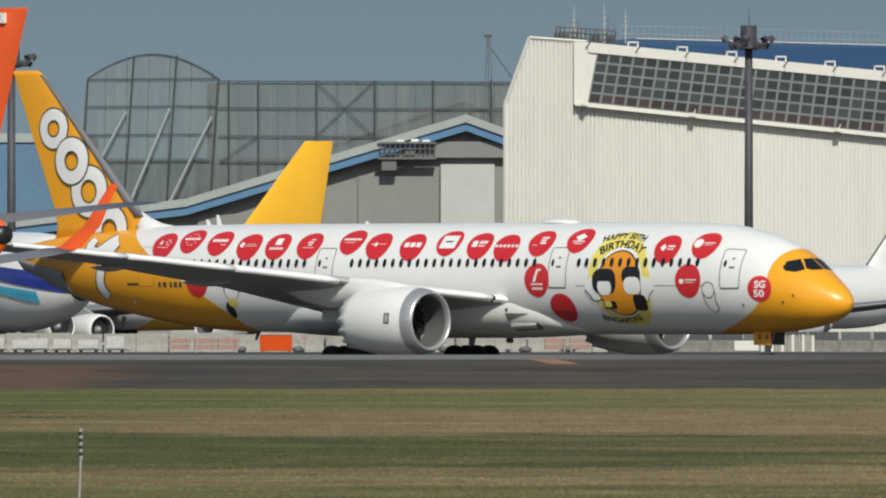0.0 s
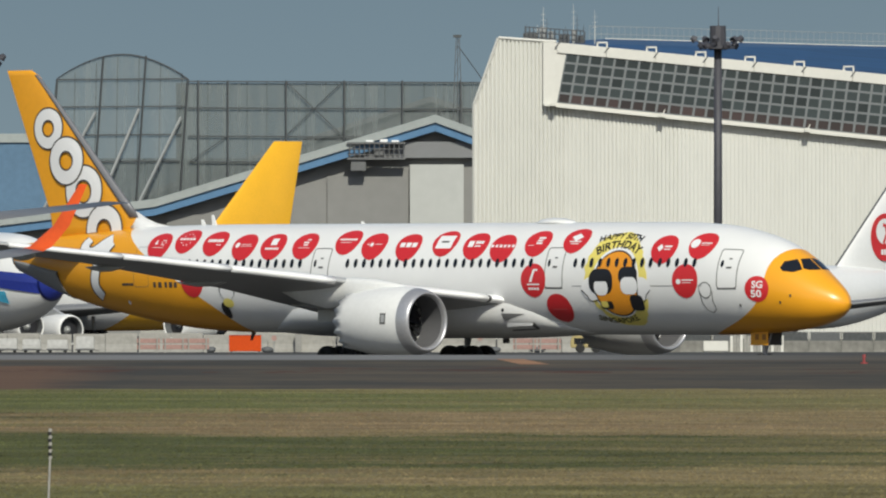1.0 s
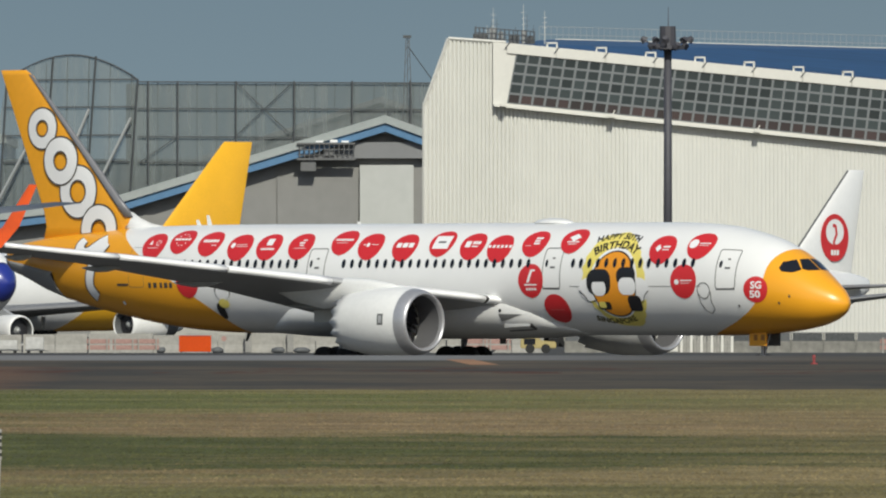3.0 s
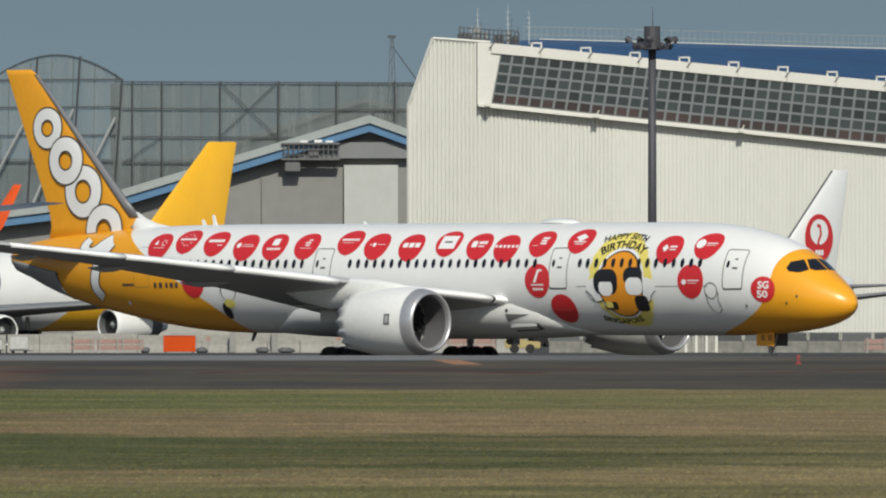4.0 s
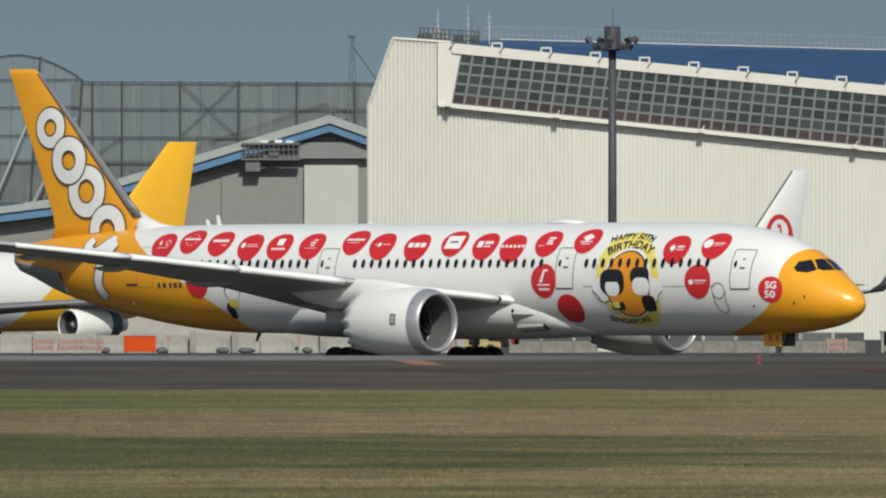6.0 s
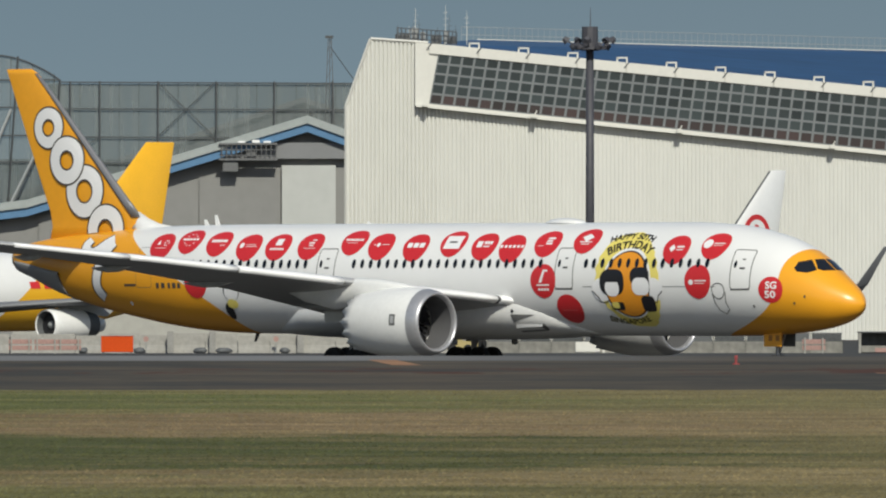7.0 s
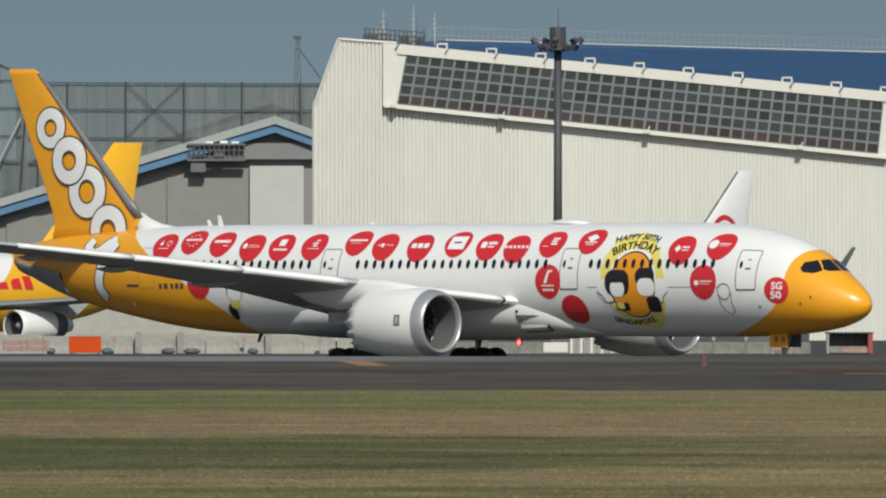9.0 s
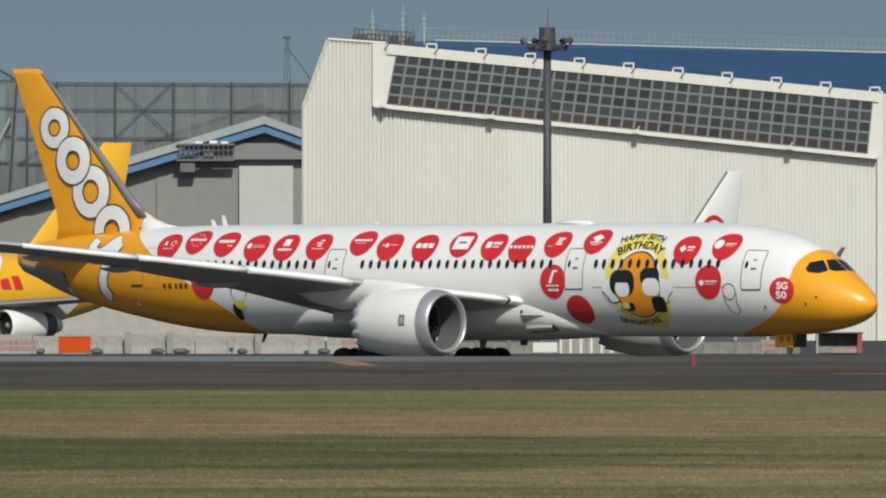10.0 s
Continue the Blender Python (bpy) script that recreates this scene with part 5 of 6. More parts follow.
        part("tail_band", ribbon(lambda u, v: fn(u, v, 0.032 + lift), path, w, closed), WHITE_DECAL, plane, "plain white band")
    ring = lambda s, z, rx, ry, a0, a1, tilt=0.0, n=30: [(s - (rx * math.cos(a) * math.cos(tilt) - ry * math.sin(a) * math.sin(tilt)), z + rx * math.cos(a) * math.sin(tilt) + ry * math.sin(a) * math.cos(tilt))
                                                         for a in (radians(a0 + (a1 - a0) * k / n) for k in range(n + (a1 - a0 < 360)))]
    white_band(ring(56.72, 9.95, 1.04, 1.06, 0, 360, 0.0, 36), 0.76, fin_skin, True)
    white_band(ring(58.1, 11.68, 0.94, 0.94, 0, 360, 0.0, 36), 0.74, fin_skin, True, 0.03)
    white_band(ring(59.6, 13.5, 0.82, 0.80, 0, 360, 0.7, 36), 0.62, fin_skin, True)
    white_band(ring(55.0, 7.78, 1.0, 1.02, -8, 188), 0.76, fin_skin, False, 0.03)
    tail_fn = lambda u, v, o: skin_uv(53.7, 6.6, u, v, 0.02 + o)
    white_band([(-1.6, 0.75), (-1.85, 0.3), (-1.55, -0.15), (-1.0, -0.2), (-0.5, 0.1), (-0.1, 0.5), (0.35, 0.85)], 0.7, tail_fn)
    white_band([(0.55, 0.55), (0.1, -0.1), (-0.3, -0.8), (-0.55, -1.4), (-0.6, -1.95), (-0.15, -2.5)], 0.66, tail_fn)


TAIL_GREY = mat("tail_cone_grey", (0.27, 0.27, 0.275), 0.5, var=0.1)
DECAL_BROWN = mat("brown_decal", (0.35, 0.14, 0.02), 0.5, var=0.05)
RED_LENS = mat("red_lens", (0.6, 0.01, 0.01), 0.15, var=0.05)
RED_LENS.node_tree.nodes["Principled BSDF"].inputs["Emission Color"].default_value = (1.0, 0.06, 0.04, 1)
RED_LENS.node_tree.nodes["Principled BSDF"].inputs["Emission Strength"].default_value = 9.0
RED_PALE = mat("faded_red_decal", (0.62, 0.10, 0.10), 0.4, var=0.05)
DARK_OLIVE = mat("dark_olive_decal", (0.10, 0.085, 0.02), 0.45, var=0.05)
dress_airliner(airliner)


# ---------------------------------------------------------------- parked aircraft
WING_DULL = mat("dull_wing_grey_paint", (0.17, 0.175, 0.185), 0.5, var=0.1)


def build_jet(name, label, at, st, fin, fin_paint, paint, wing_secs, stab_secs, engines, hull_len, nacelle_paint):
    """A parked jet. st: stations of the body; fin: (x, z, chord, thickness); engines: (s, lat, z, radius, length)."""
    jet = thing(name, label, "airliner", at=at)
    part("fuselage", hull(smooth_stations(st), hull_len, 64, 0.4), paint, jet, smooth=True)
    part("fin", wing([(x, 0, z, c, t) for x, z, c, t in fin], upright=True), fin_paint, jet, smooth=True)
    for side in (-1, 1):
        part("wing", wing([(x, side * y, z, c, t) for x, y, z, c, t in wing_secs]), WING_DULL, jet, smooth=True)
        part("tailplane", wing([(x, side * y, z, c, t) for x, y, z, c, t in stab_secs]), WING_DULL, jet, smooth=True)
        for s, lat, z, r, ln in engines:
            e = part("engine", turned([(0.3 * r, 0.78 * r), (0.05, 0.84 * r), (0, 0.88 * r), (0.1 * r, 0.95 * r), (0.5 * r, 1.0 * r), (0.45 * ln, r), (0.75 * ln, 0.9 * r), (ln, 0.7 * r), (ln, 0.55 * r), (ln * 1.2, 0.4 * r)], 32),
                     nacelle_paint, jet, smooth=True)
            e.location = (-s, side * lat, z)
            bm = bmesh.new()
            bmesh.ops.create_circle(bm, cap_ends=True, segments=28, radius=0.84 * r, matrix=Matrix.Translation((-0.5 * r, 0, 0)) @ Matrix.Rotation(math.pi / 2, 4, "Y"))
            part("fan", bm, FAN, e)
            part("spinner", turned([(0.25 * r, 0.02), (0.35 * r, 0.16 * r), (0.5 * r, 0.26 * r)], 14), LIGHT_STEEL, e)
            bm = bmesh.new()
            prism(bm, [(-0.2 * ln, r * 0.9), (-1.3 * ln, 0.5 * r), (-1.6 * ln, r * 1.3), (-0.7 * ln, r * 1.5)], -0.15, 0.15)
            part("pylon", bm, WING_GREY, e)
            part("inlet_duct", turned([(0.07, 0.815 * r), (0.3 * r, 0.755 * r), (0.49 * r, 0.75 * r)], 28), GREY_DARK, e)
            bm = turned([(0.75 * ln, 0.905 * r), (ln * 1.01, 0.71 * r)], 28)
            part("rear_cowl", bm, GREY_DARK, e)
    return jet


def jet_gear(jet, spots, r=0.6):
    for s, lat, top in spots:
        bm = bmesh.new()
        bar(bm, (-s, lat, r), (-s, lat, top), 0.18, 8)
        gear = part("landing_gear", bm, GEAR, jet)
        for dx in (-0.6, 0.6):
            for dy in (-0.5, 0.5):
                bm = bmesh.new()
                bmesh.ops.create_cone(bm, cap_ends=True, segments=18, radius1=r, radius2=r, depth=0.4, matrix=Matrix.Translation((-s + dx, lat + dy, r)) @ Matrix.Rotation(math.pi / 2, 4, "X"))
                part("tyre", bm, RUBBER, gear)


def scaled_stations(length, top, bottom, width):
    k, zk = length / 62.5, (top - bottom) / 5.94
    return [(s * k, bottom + (t - 2) * zk, bottom + (b - 2) * zk, w * width / 2.885) for s, t, b, w in STATIONS]


# cargo jet: yellow rear body, white forward
freight_paint = livery_material("white_and_amber_livery", (0.76, 0.76, 0.75), (0.80, 0.42, 0.02), [(-1, 37.5, 1.2)])
freighter = build_jet("freight_jet", "parked cargo jet with amber yellow tail and rear body", pose(-56.45, 1205, 0, 0, 0, 180 + 44),
                      scaled_stations(65.9, 8.1, 1.0, 3.3),
                      [(-49.4, 6.9, 13.4, 1.0), (-51.1, 8.4, 11.4, 0.9), (-60.9, 18.25, 3.6, 0.3), (-61.1, 18.33, 3.3, 0.1)], AMBER_PAINT, freight_paint,
                      [(-21.6, 1.7, 2.4, 13.6, 1.4), (-28.4, 10.2, 3.1, 9.0, 1.0), (-43.2, 29.5, 4.7, 3.2, 0.3)],
                      [(-56.8, 0.7, 5.4, 6.8, 0.6), (-63.6, 10.2, 6.5, 2.5, 0.2)], [(33.6, 15.9, 1.72, 1.48, 5.7)], 65.9, NACELLE)
jet_gear(freighter, [(34, 5.0, 2.4), (34, -5.0, 2.4), (6.8, 0, 2.0)])
for k, (s, w) in enumerate(((43.6, 1.2), (45.3, 1.2), (46.9, 1.0))):
    bm = bmesh.new()
    rows = []
    for i in range(5):
        z = 4.95 + 1.2 * i / 4
        y = 3.3 * math.sqrt(max(0, 1 - ((z - 4.55) / 3.55) ** 2)) + 0.03
        rows.append([bm.verts.new((-s + 0.25 * i / 4, y, z)), bm.verts.new((-s - w + 0.25 * i / 4, y, z))])
    for a, b in zip(rows, rows[1:]):
        bm.faces.new((a[0], a[1], b[1], b[0]))
    part("red_bar", bm, RED, freighter, "plain red bar on the side")

# white twin-jet with a red disc on the fin
white_jet = build_jet("white_jet", "parked white twin-jet with a red emblem on its fin", pose(12.5, 1136.6, 0, 0, 0, 180 + 55),
                      scaled_stations(54.5, 6.7, 1.3, 2.52),
                      [(-40.0, 5.6, 11.6, 0.8), (-41.2, 6.6, 10.5, 0.7), (-51.1, 15.0, 2.6, 0.3), (-51.3, 15.1, 2.3, 0.1)], WHITE, WHITE,
                      [(-19, 1.5, 2.4, 10.5, 1.2), (-24.5, 8, 3.1, 7.0, 0.8), (-31.8, 20.2, 4.65, 2.4, 0.28), (-32.6, 20.8, 5.3, 1.7, 0.2), (-35.3, 21.7, 8.4, 0.7, 0.1)],
                      [(-46.5, 0.5, 4.9, 5.2, 0.5), (-50.5, 6.6, 5.2, 2.2, 0.2)], [(17.5, 7.9, 1.75, 1.25, 4.8)], 54.5, NACELLE)
jet_gear(white_jet, [(27, 4.6, 2.2), (27, -4.6, 2.2), (6, 0, 2.0)], 0.55)


def white_fin(u, v, out):
    return Vector((-48.5 - u, 0.36 + out, 9.25 + v))


emblem = part("emblem", patch(lambda u, v: white_fin(u, v, 0.0), oval(2.2, 2.05, n=30), 3), RED, white_jet, "plain red round emblem")
part("emblem_centre", patch(lambda u, v: white_fin(u, v, 0.02), oval(1.4, 1.1, n=28, cv=0.5), 3), WHITE_DECAL, emblem)
for k in range(3):
    part("emblem_bar", patch(lambda u, v: white_fin(u, v, 0.03), [(-0.62 + 0.44 * k, -1.5), (-0.26 + 0.44 * k, -1.5), (-0.26 + 0.44 * k, -1.05), (-0.62 + 0.44 * k, -1.05)], 2), WHITE_DECAL, emblem)
part("emblem_stroke", ribbon(lambda u, v: white_fin(u, v, 0.04), [(0.1, -0.9), (-0.2, -0.4), (0.25, 0.3), (0.1, 1.0), (-0.35, 1.05)], 0.32), RED, emblem)
bm = bmesh.new()
bar(bm, (-41.15, 0, 6.6), (-51.1, 0, 15.0), 0.09, 6)
part("fin_edge", bm, GREY_DARK, white_jet, "dark fin leading edge")
# four-engined freighter with two blue bands, nose on
big_st = [(0, 5.3, 5.1, 0.1), (0.3, 5.95, 4.5, 0.7), (1, 6.7, 3.8, 1.3), (2, 7.5, 3.15, 1.9), (3.5, 8.35, 2.45, 2.5), (5, 8.8, 2.0, 2.9), (8, 9.0, 1.5, 3.2), (12, 9.05, 1.4, 3.25), (20, 9.0, 1.4, 3.25),
          (26, 8.4, 1.5, 3.25), (50, 8.3, 1.6, 3.2), (60, 8.2, 3.4, 2.3), (69, 7.3, 6.2, 0.4), (70, 6.9, 6.7, 0.1)]
jumbo = build_jet("jumbo_freighter", "parked white four-engined jet with dark and light blue bands", pose(-26.7, 1035, 0, 0, 0, -55), big_st,
                  [(-52, 7.5, 13, 1.0), (-64.5, 19.0, 4.5, 0.4)], WHITE, WHITE,
                  [(-20, 2, 2.6, 15, 1.6), (-29, 10, 3.5, 10, 1.0), (-48, 30, 6.0, 3.5, 0.4)], [(-60, 1, 6.5, 8, 0.7), (-68, 11, 7.6, 2.6, 0.3)],
                  [(32.0, 22.4, 1.5, 1.25, 4.4), (21.5, 11.7, 1.8, 1.3, 4.6)], 70, NACELLE)
jet_gear(jumbo, [(34, 5.5, 2.4), (34, -5.5, 2.4), (34, 1.9, 2.2), (34, -1.9, 2.2), (8, 0, 2.0)])
big_at = smooth_stations(big_st)


def jumbo_band(z0, z1, paint, label, drop, start):
    bm = bmesh.new()
    rows = []
    for i in range(90):
        s = start + 0.36 * i
        t, b, w = big_at(s)
        zm, h = (t + b) / 2, (t - b) / 2
        row = []
        for k in range(4):
            z = z0 + (z1 - z0) * k / 3 - (drop if k else drop * 1.7) * max(0, 1 - s / 9)
            c = max(-0.98, min(0.98, (z - zm) / h))
            row.append(bm.verts.new((-s, -(w + 0.10) * math.sqrt(1 - c * c), z)))
        rows.append(row)
    for a, b2 in zip(rows, rows[1:]):
        for k in range(3):
            bm.faces.new((a[k], a[k + 1], b2[k + 1], b2[k]))
    part("blue_band", bm, paint, jumbo, label)


jumbo_band(5.55, 6.5, BLUE_PAINT, "dark blue band", 0.8, 0.95)
cap = []
for i in range(9):
    s = 0.02 + 1.0 * (i / 8) ** 2
    t, b, w = big_at(s)
    zm, h = (t + b) / 2, (t - b) / 2
    cap.append([(-s + 0.03, (w + 0.03) * math.cos(k * math.tau / 32), zm + (h + 0.03) * math.sin(k * math.tau / 32)) for k in range(32)])
part("nose_cap", loft(cap), BLUE_PAINT, jumbo, "dark blue nose", smooth=True)
jumbo_band(4.6, 5.1, CYAN_PAINT, "light blue band", 1.0, 3.6)

# orange-tailed narrow-body in front, at its holding point
small_st = scaled_stations(39.5, 5.45, 1.4, 1.88)
small_st = [(s, t + max(0, s - 28) * 0.09, b + max(0, s - 28) * 0.1, w) for s, t, b, w in small_st]
orange_jet = build_jet("orange_tailed_jet", "white narrow-body jet with bright orange fin and winglets", pose(-12.9 - 28.4, 404 + 27.4, 0.3, 0, 0, 136),
                       [(s, t + 0.2, b, w) for s, t, b, w in small_st],
                       [(-29.6, 4.9, 8.6, 0.6), (-31.8, 5.9, 6.6, 0.55), (-38.1, 12.15, 2.3, 0.24), (-38.3, 12.2, 2.1, 0.1)], ORANGE, livery_material("white_and_orange_livery", (0.78, 0.78, 0.77), (0.80, 0.105, 0.015), [(-1, 35.2, 0.1)]),
                       [(-14.0, 1.2, 2.3, 7.5, 0.9), (-17.5, 5.8, 3.45, 4.4, 0.6), (-22.7, 16.6, 4.95, 1.7, 0.22), (-22.95, 17.55, 5.1, 1.5, 0.2)],
                       [(-33.8, 0.5, 5.75, 3.9, 0.22), (-37.2, 7.3, 6.5, 1.5, 0.07)], [(13.2, 4.9, 1.6, 1.0, 3.4)], 39.5, NACELLE)
jet_gear(orange_jet, [(20.5, 2.9, 2.2), (20.5, -2.9, 2.2), (4.5, 0, 1.9)], 0.55)
for side in (-1, 1):
    secs = [(-22.95, 17.55, 5.1, 1.5, 0.2), (-23.35, 18.05, 5.25, 1.0, 0.13), (-24.1, 18.35, 5.9, 0.72, 0.08), (-25.1, 18.5, 7.2, 0.36, 0.04)]
    rings = []
    for x, y, z, c, t in secs:
        rings.append([(x + a, side * (y - h * (0.3 if z < 5 else 0.9)), z + h * (0.9 if z < 5 else 0.2)) for a, h in aerofoil(c, t)])
    w = part("winglet", loft(rings), ORANGE, orange_jet, "orange winglet", smooth=True)
bm = turned([(38.95, 0.40), (39.3, 0.33), (39.52, 0.25), (39.53, 0.02)], 18, cz=5.5)
part("exhaust_cone", bm, BLACK, orange_jet, smooth=True)
for z0, h in ((8.9, 0.4), (8.2, 0.3)):
    bm = bmesh.new()
    box(bm, -39.2, -38.6, 0.16, 0.24, z0, z0 + h, 0.02)
    part("white_stroke", bm, WHITE_DECAL, orange_jet)
bm = bmesh.new()
box(bm, -39.6, -38.95, 0.10, 0.18, 11.75, 12.05)
flag = part("flag_panel", bm, WHITE_DECAL, orange_jet)
bm = bmesh.new()
box(bm, -39.42, -39.2, 0.181, 0.186, 11.83, 11.97)
part("flag_mark", bm, DARK_OUT, flag)


# ---------------------------------------------------------------- along the apron edge
def build_barrier_run():
    rnd = random.Random(11)
    x = -42.0
    while x < 13:
        w = 2.35
        h = 1.38 + rnd.uniform(-0.08, 0.1)
        rings = []
        for xx in (0, w):
            rings.append([(xx, -0.35, 0), (xx, -0.32, 0.25), (xx, -0.14, 0.6), (xx, -0.1, h), (xx, 0.1, h), (xx, 0.14, 0.6), (xx, 0.32, 0.25), (xx, 0.35, 0)])
        bm = loft(rings)
        ob = part("concrete_barrier", bm, CONCRETE)
        ob.matrix_world = pose(x, 1012 + rnd.uniform(-0.3, 0.3), 0, 0, 0, rnd.uniform(-1.5, 1.5))
        tagged(ob, "pale stained concrete barrier block", "barrier", "barrier blocks along the apron")
        x += w + rnd.choice((0.03, 0.03, 0.05, 0.12))


build_barrier_run()


def build_fence():
    for i in range(11):
        x = 15.0 + i * 2.4
        f = thing("fence_bay", "dark mesh fence bay on a pale concrete kerb", "fence", "fence bays along the apron", at=pose(x, 1014, 0))
        bm = bmesh.new()
        box(bm, 0, 2.38, -0.12, 0.12, -0.05, 0.85, 0.02)
        part("kerb", bm, KERB_GREY, f)
        bm = bmesh.new()
        box(bm, 0.1, 2.3, -0.03, 0.03, 0.80, 1.46)
        part("mesh_panel", bm, MESH_DARK if i % 3 else GREY_DARK, f)
        bm = bmesh.new()
        box(bm, -0.06, 0.06, -0.08, 0.08, 0.85, 1.5, 0.01)
        part("post", bm, CONCRETE if i % 4 == 2 else KERB_GREY, f)
        bm = bmesh.new()
        box(bm, 0.06, 2.34, -0.05, 0.05, 1.47, 1.51)
        part("top_rail", bm, GREY_DARK, f)


KERB_GREY = mat("grimy_kerb_concrete", (0.205, 0.20, 0.18), 0.85, var=0.35, scale=0.9, bump=0.2)
MESH_DARK = mat("dark_fence_mesh", (0.06, 0.065, 0.068), 0.7, var=0.4, scale=1.2)
build_fence()


def build_sign_box():
    s = thing("orange_box", "bright orange equipment box beside the taxiway", "equipment box", at=pose(-12.2, 1000, 0))
    bm = bmesh.new()
    box(bm, -1.17, 1.17, -0.4, 0.4, 0.12, 1.27, 0.03)
    part("case", bm, ORANGE_BOX, s)
    for x in (-1.0, 1.0):
        bm = bmesh.new()
        box(bm, x - 0.08, x + 0.08, -0.35, 0.35, 0, 0.12)
        part("foot", bm, GREY_DARK, s)
    bm = bmesh.new()
    box(bm, -1.22, 1.22, -0.43, 0.43, 1.27, 1.31, 0.01)
    part("lid", bm, DARK_RED, s, "darker orange lid edge")


DARK_RED = mat("dark_orange_paint", (0.45, 0.06, 0.02), 0.5, var=0.1)
PINK = mat("faded_red_paint", (0.33, 0.20, 0.175), 0.6, var=0.2)
build_sign_box()


def build_tractor(x, y, paint, length, height, label):
    v = thing("tow_tractor", label, "tractor", at=pose(x, y, 0))
    bm = bmesh.new()
    prism(bm, [(0, 0.35), (length, 0.35), (length, 0.85), (length * 0.55, 0.9), (length * 0.5, height), (0.15, height), (0, 0.9)], -0.8, 0.8)
    bmesh.ops.bevel(bm, geom=list(bm.edges), offset=0.06, segments=2, affect="EDGES")
    part("body", bm, paint, v)
    for side in (-1, 1):
        bm = bmesh.new()
        box(bm, 0.25, length * 0.42, side * 0.81 - 0.01, side * 0.81 + 0.01, height - 0.62, height - 0.18)
        part("side_window", bm, GLASS_DARK, v)
        for wx in (0.7, length - 0.75):
            bm = bmesh.new()
            bmesh.ops.create_cone(bm, cap_ends=True, segments=18, radius1=0.34, radius2=0.34, depth=0.22, matrix=Matrix.Translation((wx, side * 0.74, 0.34)) @ Matrix.Rotation(math.pi / 2, 4, "X"))
            part("wheel", bm, RUBBER, v)


def build_dolly(x, y, width, height):
    d = thing("cargo_dolly", "low dolly with a white cargo container on it", "cargo dolly", "cargo dollies at the apron edge", at=pose(x, y, 0))
    bm = bmesh.new()
    box(bm, 0, width, -0.7, 0.7, 0.28, height, 0.05)
    box(bm, 0.06, width - 0.06, -0.73, -0.7, height * 0.55, height * 0.6)
    part("container", bm, CONTAINER, d, "scuffed white cargo container")
    bm = bmesh.new()
    box(bm, -0.06, width + 0.06, -0.75, 0.75, 0.18, 0.27, 0.02)
    bar(bm, (width + 0.06, 0, 0.2), (width + 0.4, 0, 0.14), 0.03, 5)
    part("deck", bm, GREY_DARK, d)
    for wx in (0.2, width - 0.2):
        for side in (-0.6, 0.6):
            bm = bmesh.new()
            bmesh.ops.create_cone(bm, cap_ends=True, segments=14, radius1=0.12, radius2=0.12, depth=0.12, matrix=Matrix.Translation((wx, side, 0.12)) @ Matrix.Rotation(math.pi / 2, 4, "X"))
            part("wheel", bm, RUBBER, d)


CONTAINER = mat("scuffed_container_white", (0.44, 0.44, 0.43), 0.6, var=0.2, scale=1.5)
for dolly_x, dolly_w, dolly_h in ((-33.6, 1.5, 1.1), (-31.5, 1.2, 0.95), (-30.4, 1.5, 1.05), (-28.5, 1.3, 1.0), (-26.7, 1.5, 0.95), (-24.6, 1.3, 1.2)):
    build_dolly(dolly_x, 1002, dolly_w, dolly_h)
DULL_YELLOW = mat("dusty_yellow_paint", (0.36, 0.29, 0.12), 0.6, var=0.15)
build_tractor(11.6, 1003, DULL_YELLOW, 2.6, 1.25, "yellow tow tractor standing behind the taxiway")


def build_barricades():
    first = thing("barricade", "faded red and white traffic barricade", "barricade", "barricades beside the apron", at=pose(-20.2, 1004, 0))
    for z in (0.25, 0.7):
        bm = bmesh.new()
        box(bm, 0, 1.7, -0.04, 0.04, z, z + 0.34, 0.02)
        part("board", bm, PINK, first)
    for x in (0.2, 1.5):
        bm = bmesh.new()
        box(bm, x - 0.05, x + 0.05, -0.3, -0.06, 0, 1.15)
        part("leg", bm, CONCRETE, first)
    for x, y in ((-18.3, 1003.5), (-16.6, 1004.2), (7.4, 1004), (9.2, 1003), (38.0, 1004)):
        copy_thing(first, pose(x, y, 0))


build_barricades()


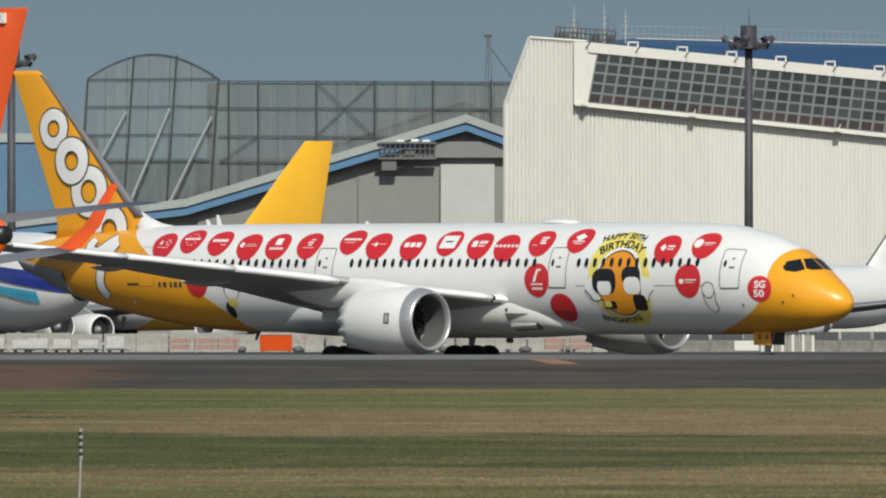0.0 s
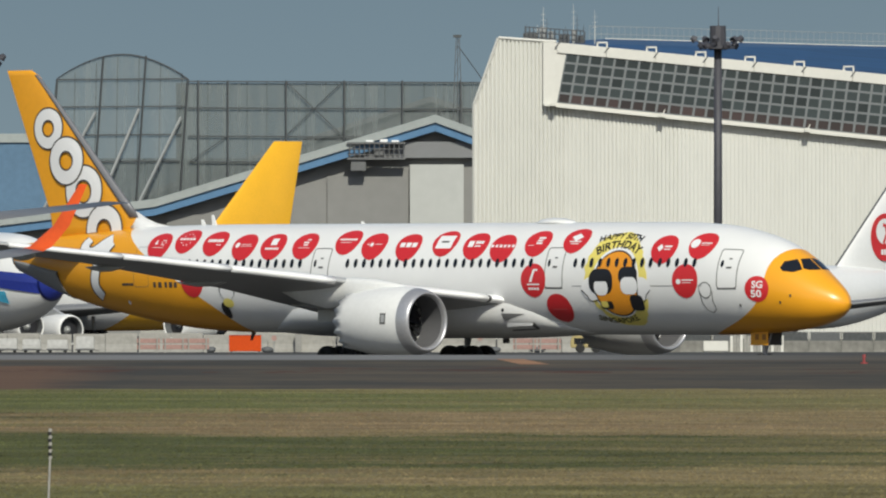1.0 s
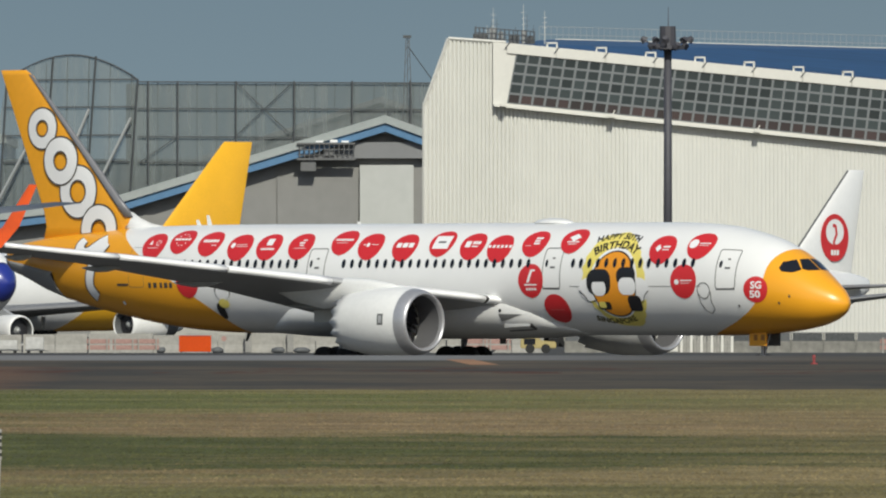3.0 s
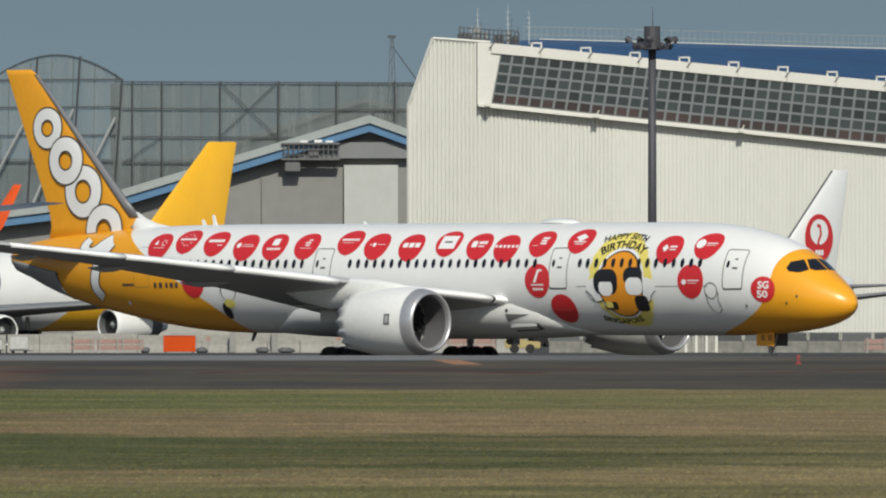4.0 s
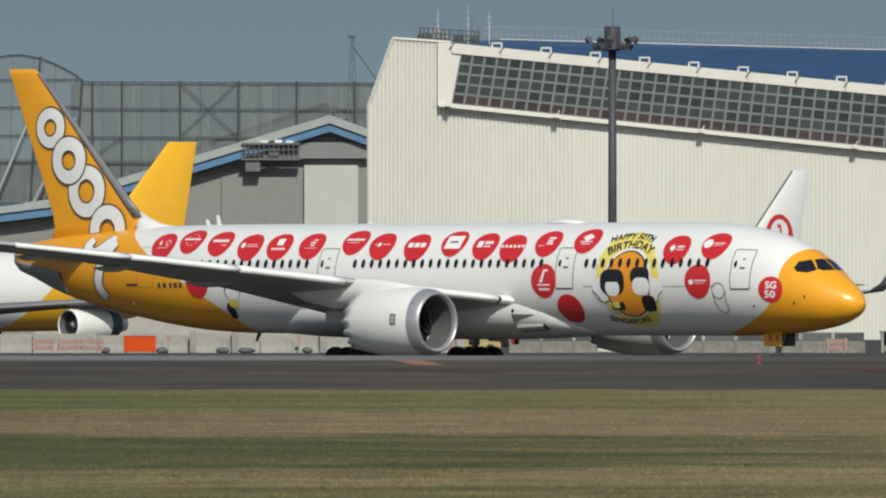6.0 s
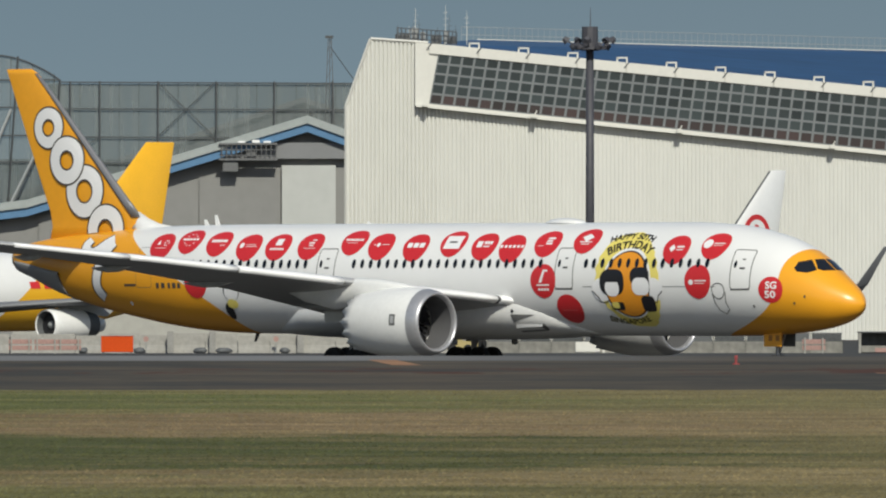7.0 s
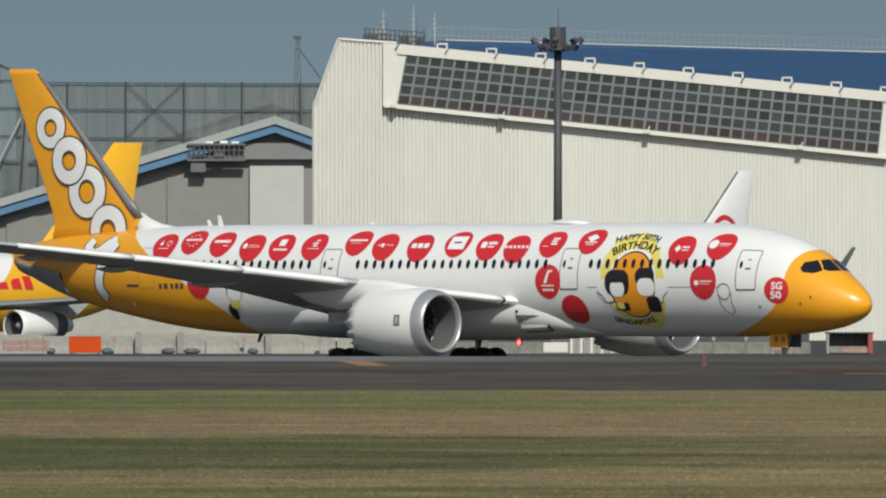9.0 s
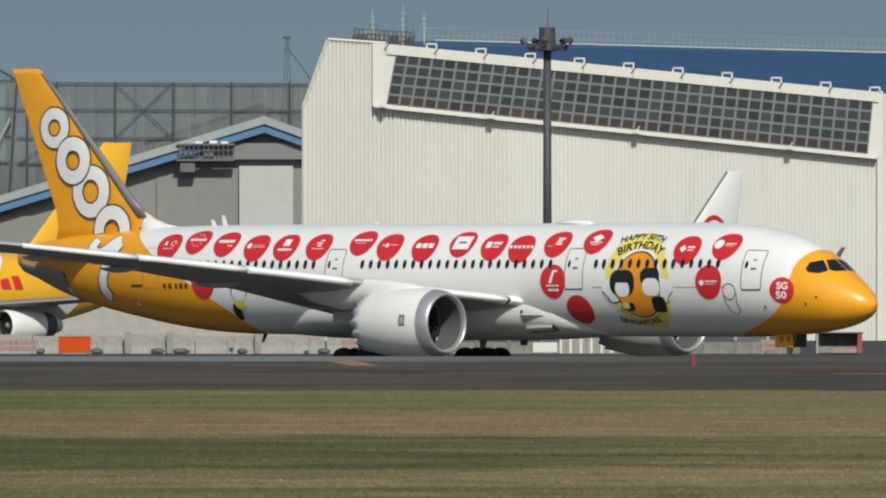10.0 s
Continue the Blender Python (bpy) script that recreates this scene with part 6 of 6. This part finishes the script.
def build_apron_clutter():
    # grey pillars and small red signs along the barrier
    for x in (-8.4, -5.3, 1.2):
        bm = bmesh.new()
        box(bm, x - 0.24, x + 0.24, 1010.9, 1011.4, 0, 1.62, 0.04)
        tagged(part("concrete_pillar", bm, PILLAR), "grey concrete pillar before the barrier", "pillar", "pillars before the barrier")
    for x in (-10.2, -0.6, 5.0):
        sign = thing("round_sign", "small faded red round sign on a post", "sign", "round signs along the barrier", at=pose(x, 1010.6, 0))
        bm = bmesh.new()
        bar(bm, (0, 0, 0), (0, 0, 1.0), 0.03, 6)
        part("post", bm, LIGHT_STEEL, sign)
        bm = bmesh.new()
        bmesh.ops.create_cone(bm, cap_ends=True, segments=18, radius1=0.2, radius2=0.2, depth=0.04, matrix=Matrix.Translation((0, -0.05, 1.05)) @ Matrix.Rotation(math.pi / 2, 4, "X"))
        part("plate", bm, PINK, sign)
    # white screens of upright boards, and a white box beside them
    for k in range(4):
        screen = thing("board_screen", "white upright-board screen at the apron edge", "screen", "board screens", at=pose(23.4 + 1.0 * k, 1007, 0))
        for i in range(4):
            bm = bmesh.new()
            box(bm, 0.24 * i, 0.24 * i + 0.2, -0.03, 0.03, 0.05, 1.25 + 0.06 * ((i + k) % 2), 0.01)
            part("board", bm, CONCRETE if (i + k) % 3 else HANGAR_TRIM, screen)
        bm = bmesh.new()
        box(bm, 0, 0.94, 0.03, 0.08, 0.5, 0.6)
        part("rail", bm, LIGHT_STEEL, screen)
    crate = thing("white_crate", "white equipment crate on the apron", "crate", at=pose(21.4, 1006, 0))
    bm = bmesh.new()
    box(bm, 0, 1.8, -0.5, 0.5, 0.1, 0.85, 0.04)
    part("case", bm, HANGAR_TRIM, crate)
    for x in (0.1, 1.5):
        bm = bmesh.new()
        box(bm, x, x + 0.2, -0.45, 0.45, 0, 0.1)
        part("skid", bm, GREY_DARK, crate)
    shelter = thing("equipment_shelter", "dark open equipment shelter with dull red end wall", "shelter", at=pose(42.5, 1012.5, 0))
    for x0, x1, y0, y1, z0, z1, name, m in ((0, 3.3, 0.7, 0.8, 0, 1.5, "back_wall", MESH_DARK), (-0.1, 3.5, -0.8, 0.9, 1.5, 1.6, "roof", GREY_DARK), (3.05, 3.4, -0.7, 0.7, 0, 1.5, "end_wall", DARK_CABINET),
                                            (-0.02, 0.16, -0.75, -0.6, 0, 1.5, "post", CONCRETE), (0.2, 3.0, -0.5, 0.6, 0.05, 0.55, "bench", KERB_GREY), (1.2, 3.0, -0.75, -0.55, 0.05, 0.38, "kick_board", PINK)):
        bm = bmesh.new()
        box(bm, x0, x1, y0, y1, z0, z1, 0.02)
        part(name, bm, m, shelter, "dull red end wall" if name == "end_wall" else "")
    # dark bundles lying at the foot of the barrier
    rnd = random.Random(3)
    for k in range(7):
        x = -14 + 3.7 * k + rnd.uniform(-1.6, 1.6)
        bm = bmesh.new()
        bmesh.ops.create_icosphere(bm, subdivisions=2, radius=1.0)
        for v in bm.verts:
            v.co *= 1 + 0.25 * noise.noise(v.co * 1.7 + Vector((k * 3.1, 0, 0)))
            v.co = Vector((v.co.x * (0.4 + 0.09 * (k % 4)), v.co.y * 0.3, max(-0.2, v.co.z * 0.24)))
        ob = part("covered_bundle", bm, GREY_DARK, smooth=True)
        ob.matrix_world = pose(x, 1010.2, 0.19, 0, 0, rnd.uniform(-20, 20))
        tagged(ob, "dark tarpaulin-covered bundle lying by the barrier", "bundle", "bundles along the barrier")


PILLAR = mat("weathered_pillar_concrete", (0.26, 0.255, 0.24), 0.85, var=0.2)
DARK_CABINET = mat("dull_red_cabinet_paint", (0.28, 0.05, 0.05), 0.6, var=0.15)
build_apron_clutter()


# ---------------------------------------------------------------- runway edge and grass
def build_edge_light(x, y):
    z = ground_height(y)
    e = thing("edge_light", "small red runway edge light on a short stem", "edge light", "edge lights", at=pose(x, y, z))
    bm = bmesh.new()
    bar(bm, (0, 0, 0), (0, 0, 0.28), 0.06, 8)
    part("stem", bm, DARK_CABINET, e)
    bm = bmesh.new()
    bar(bm, (0, 0, 0.28), (0, 0, 0.42), 0.09, 12, 0.07)
    part("lens", bm, DARK_CABINET, e)
    bm = bmesh.new()
    bar(bm, (0, 0, -0.02), (0, 0, 0.06), 0.17, 12)
    part("base", bm, DARK_CABINET, e)


build_edge_light(20.5, 621)
build_edge_light(-30.0, 632)
MARKING = mat("worn_orange_marking", (0.28, 0.14, 0.065), 0.85, var=0.35, scale=1.5)


def build_marking(x0, x1, y0, y1, skew=0.0):
    bm = bmesh.new()
    rows = []
    for i in range(7):
        y = y0 + (y1 - y0) * i / 6
        rows.append([bm.verts.new((x + skew * i / 6, y, ground_height(y) + 0.006)) for x in (x0, x1)])
    for a, b in zip(rows, rows[1:]):
        bm.faces.new((a[0], a[1], b[1], b[0]))
    tagged(part("taxi_marking", bm, MARKING), "worn orange taxiway marking on the asphalt", "marking", kind="structure")


build_marking(4.9, 6.2, 618, 641, -1.0)
build_marking(25.5, 29.0, 589, 591)


def build_marker_pole():
    m = thing("marker_pole", "thin white marker pole with a black-striped top in the grass", "marker pole", at=pose(-6.38, 240, 0.3))
    bm = bmesh.new()
    bar(bm, (0, 0, 0), (0.03, 0, 0.80), 0.022, 8)
    part("shaft", bm, CONCRETE, m)
    for k in range(9):
        bm = bmesh.new()
        z = 0.80 + 0.06 * k
        bar(bm, (0.03, 0, z), (0.03 + 0.012 * (-1) ** k, 0, z + 0.058), 0.033, 10)
        part("band", bm, BLACK if k % 2 else CONCRETE, m)


build_marker_pole()


def build_grass():
    """Tufts over the near grass, thick enough to break up the surface."""
    rng = np.random.default_rng(4)
    n = 110000
    y = 238 + (543 - 238) * rng.random(n) ** 1.35
    x = (-0.036 + 0.086 * rng.random(n)) * y
    h = 0.012 + 0.045 * rng.random(n) ** 2
    w = 0.018 + 0.06 * rng.random(n)
    lean = np.stack([(rng.random(n) - 0.5) * 0.08, h * (1.7 + 3.0 * rng.random(n))], 1)
    v = np.empty((n * 3, 3))
    z0 = 0.29
    v[0::3] = np.stack([x - w, y, np.full(n, z0)], 1)
    v[1::3] = np.stack([x + w, y, np.full(n, z0)], 1)
    v[2::3] = np.stack([x + lean[:, 0], y + lean[:, 1], z0 + h], 1)
    me = bpy.data.meshes.new("grass")
    me.from_pydata(v.tolist(), [], np.arange(n * 3).reshape(-1, 3).tolist())
    me.materials.append(ground_material(blades=True))
    tagged(new("grass", me), "short mown grass tufts, green and straw coloured", "grass", kind="stuff")


build_grass()


# ---------------------------------------------------------------- what moves
HEADING = 43
NOSE = (21.79, 730.0)
TRAVEL = [(0, 0), (0.5, 1.01), (1, 2.0), (1.5, 2.92), (2, 3.82), (2.5, 4.66), (3.2, 5.80), (4, 7.10), (4.5, 7.97), (5, 8.82), (5.5, 9.65), (6.2, 10.75),
          (7, 12.02), (7.5, 12.73), (8, 13.40), (8.5, 14.07), (9, 14.67), (9.5, 15.25), (10, 15.78)]


def motions():
    """The airliner rolls forward along its heading and slows a little; its wheels turn, and so does the tube that makes
    its beacon flash.
    """
    c, s = math.cos(radians(HEADING)), math.sin(radians(HEADING))
    walk(airliner, [(t, pose(NOSE[0] + u * c, NOSE[1] - u * s, 0, 0, 0, -HEADING)) for t, u in TRAVEL])
    for tube in BEACON:
        walk(tube, [(0.2 * k, Matrix.Translation(BEACON_AT) @ Matrix.Rotation(radians(-47) + math.tau * (0.2 * k - 0.57) / 1.416, 4, "Z")) for k in range(51)])
    ts, us = [q[0] for q in TRAVEL], [q[1] for q in TRAVEL]
    for wheel, r in WHEELS:
        x, y, z = wheel.location
        walk(wheel, [(0.25 * k, Matrix.Translation((x, y, z)) @ Matrix.Rotation(interp(0.25 * k, ts, us) / r, 4, "Y")) for k in range(41)])


motions()
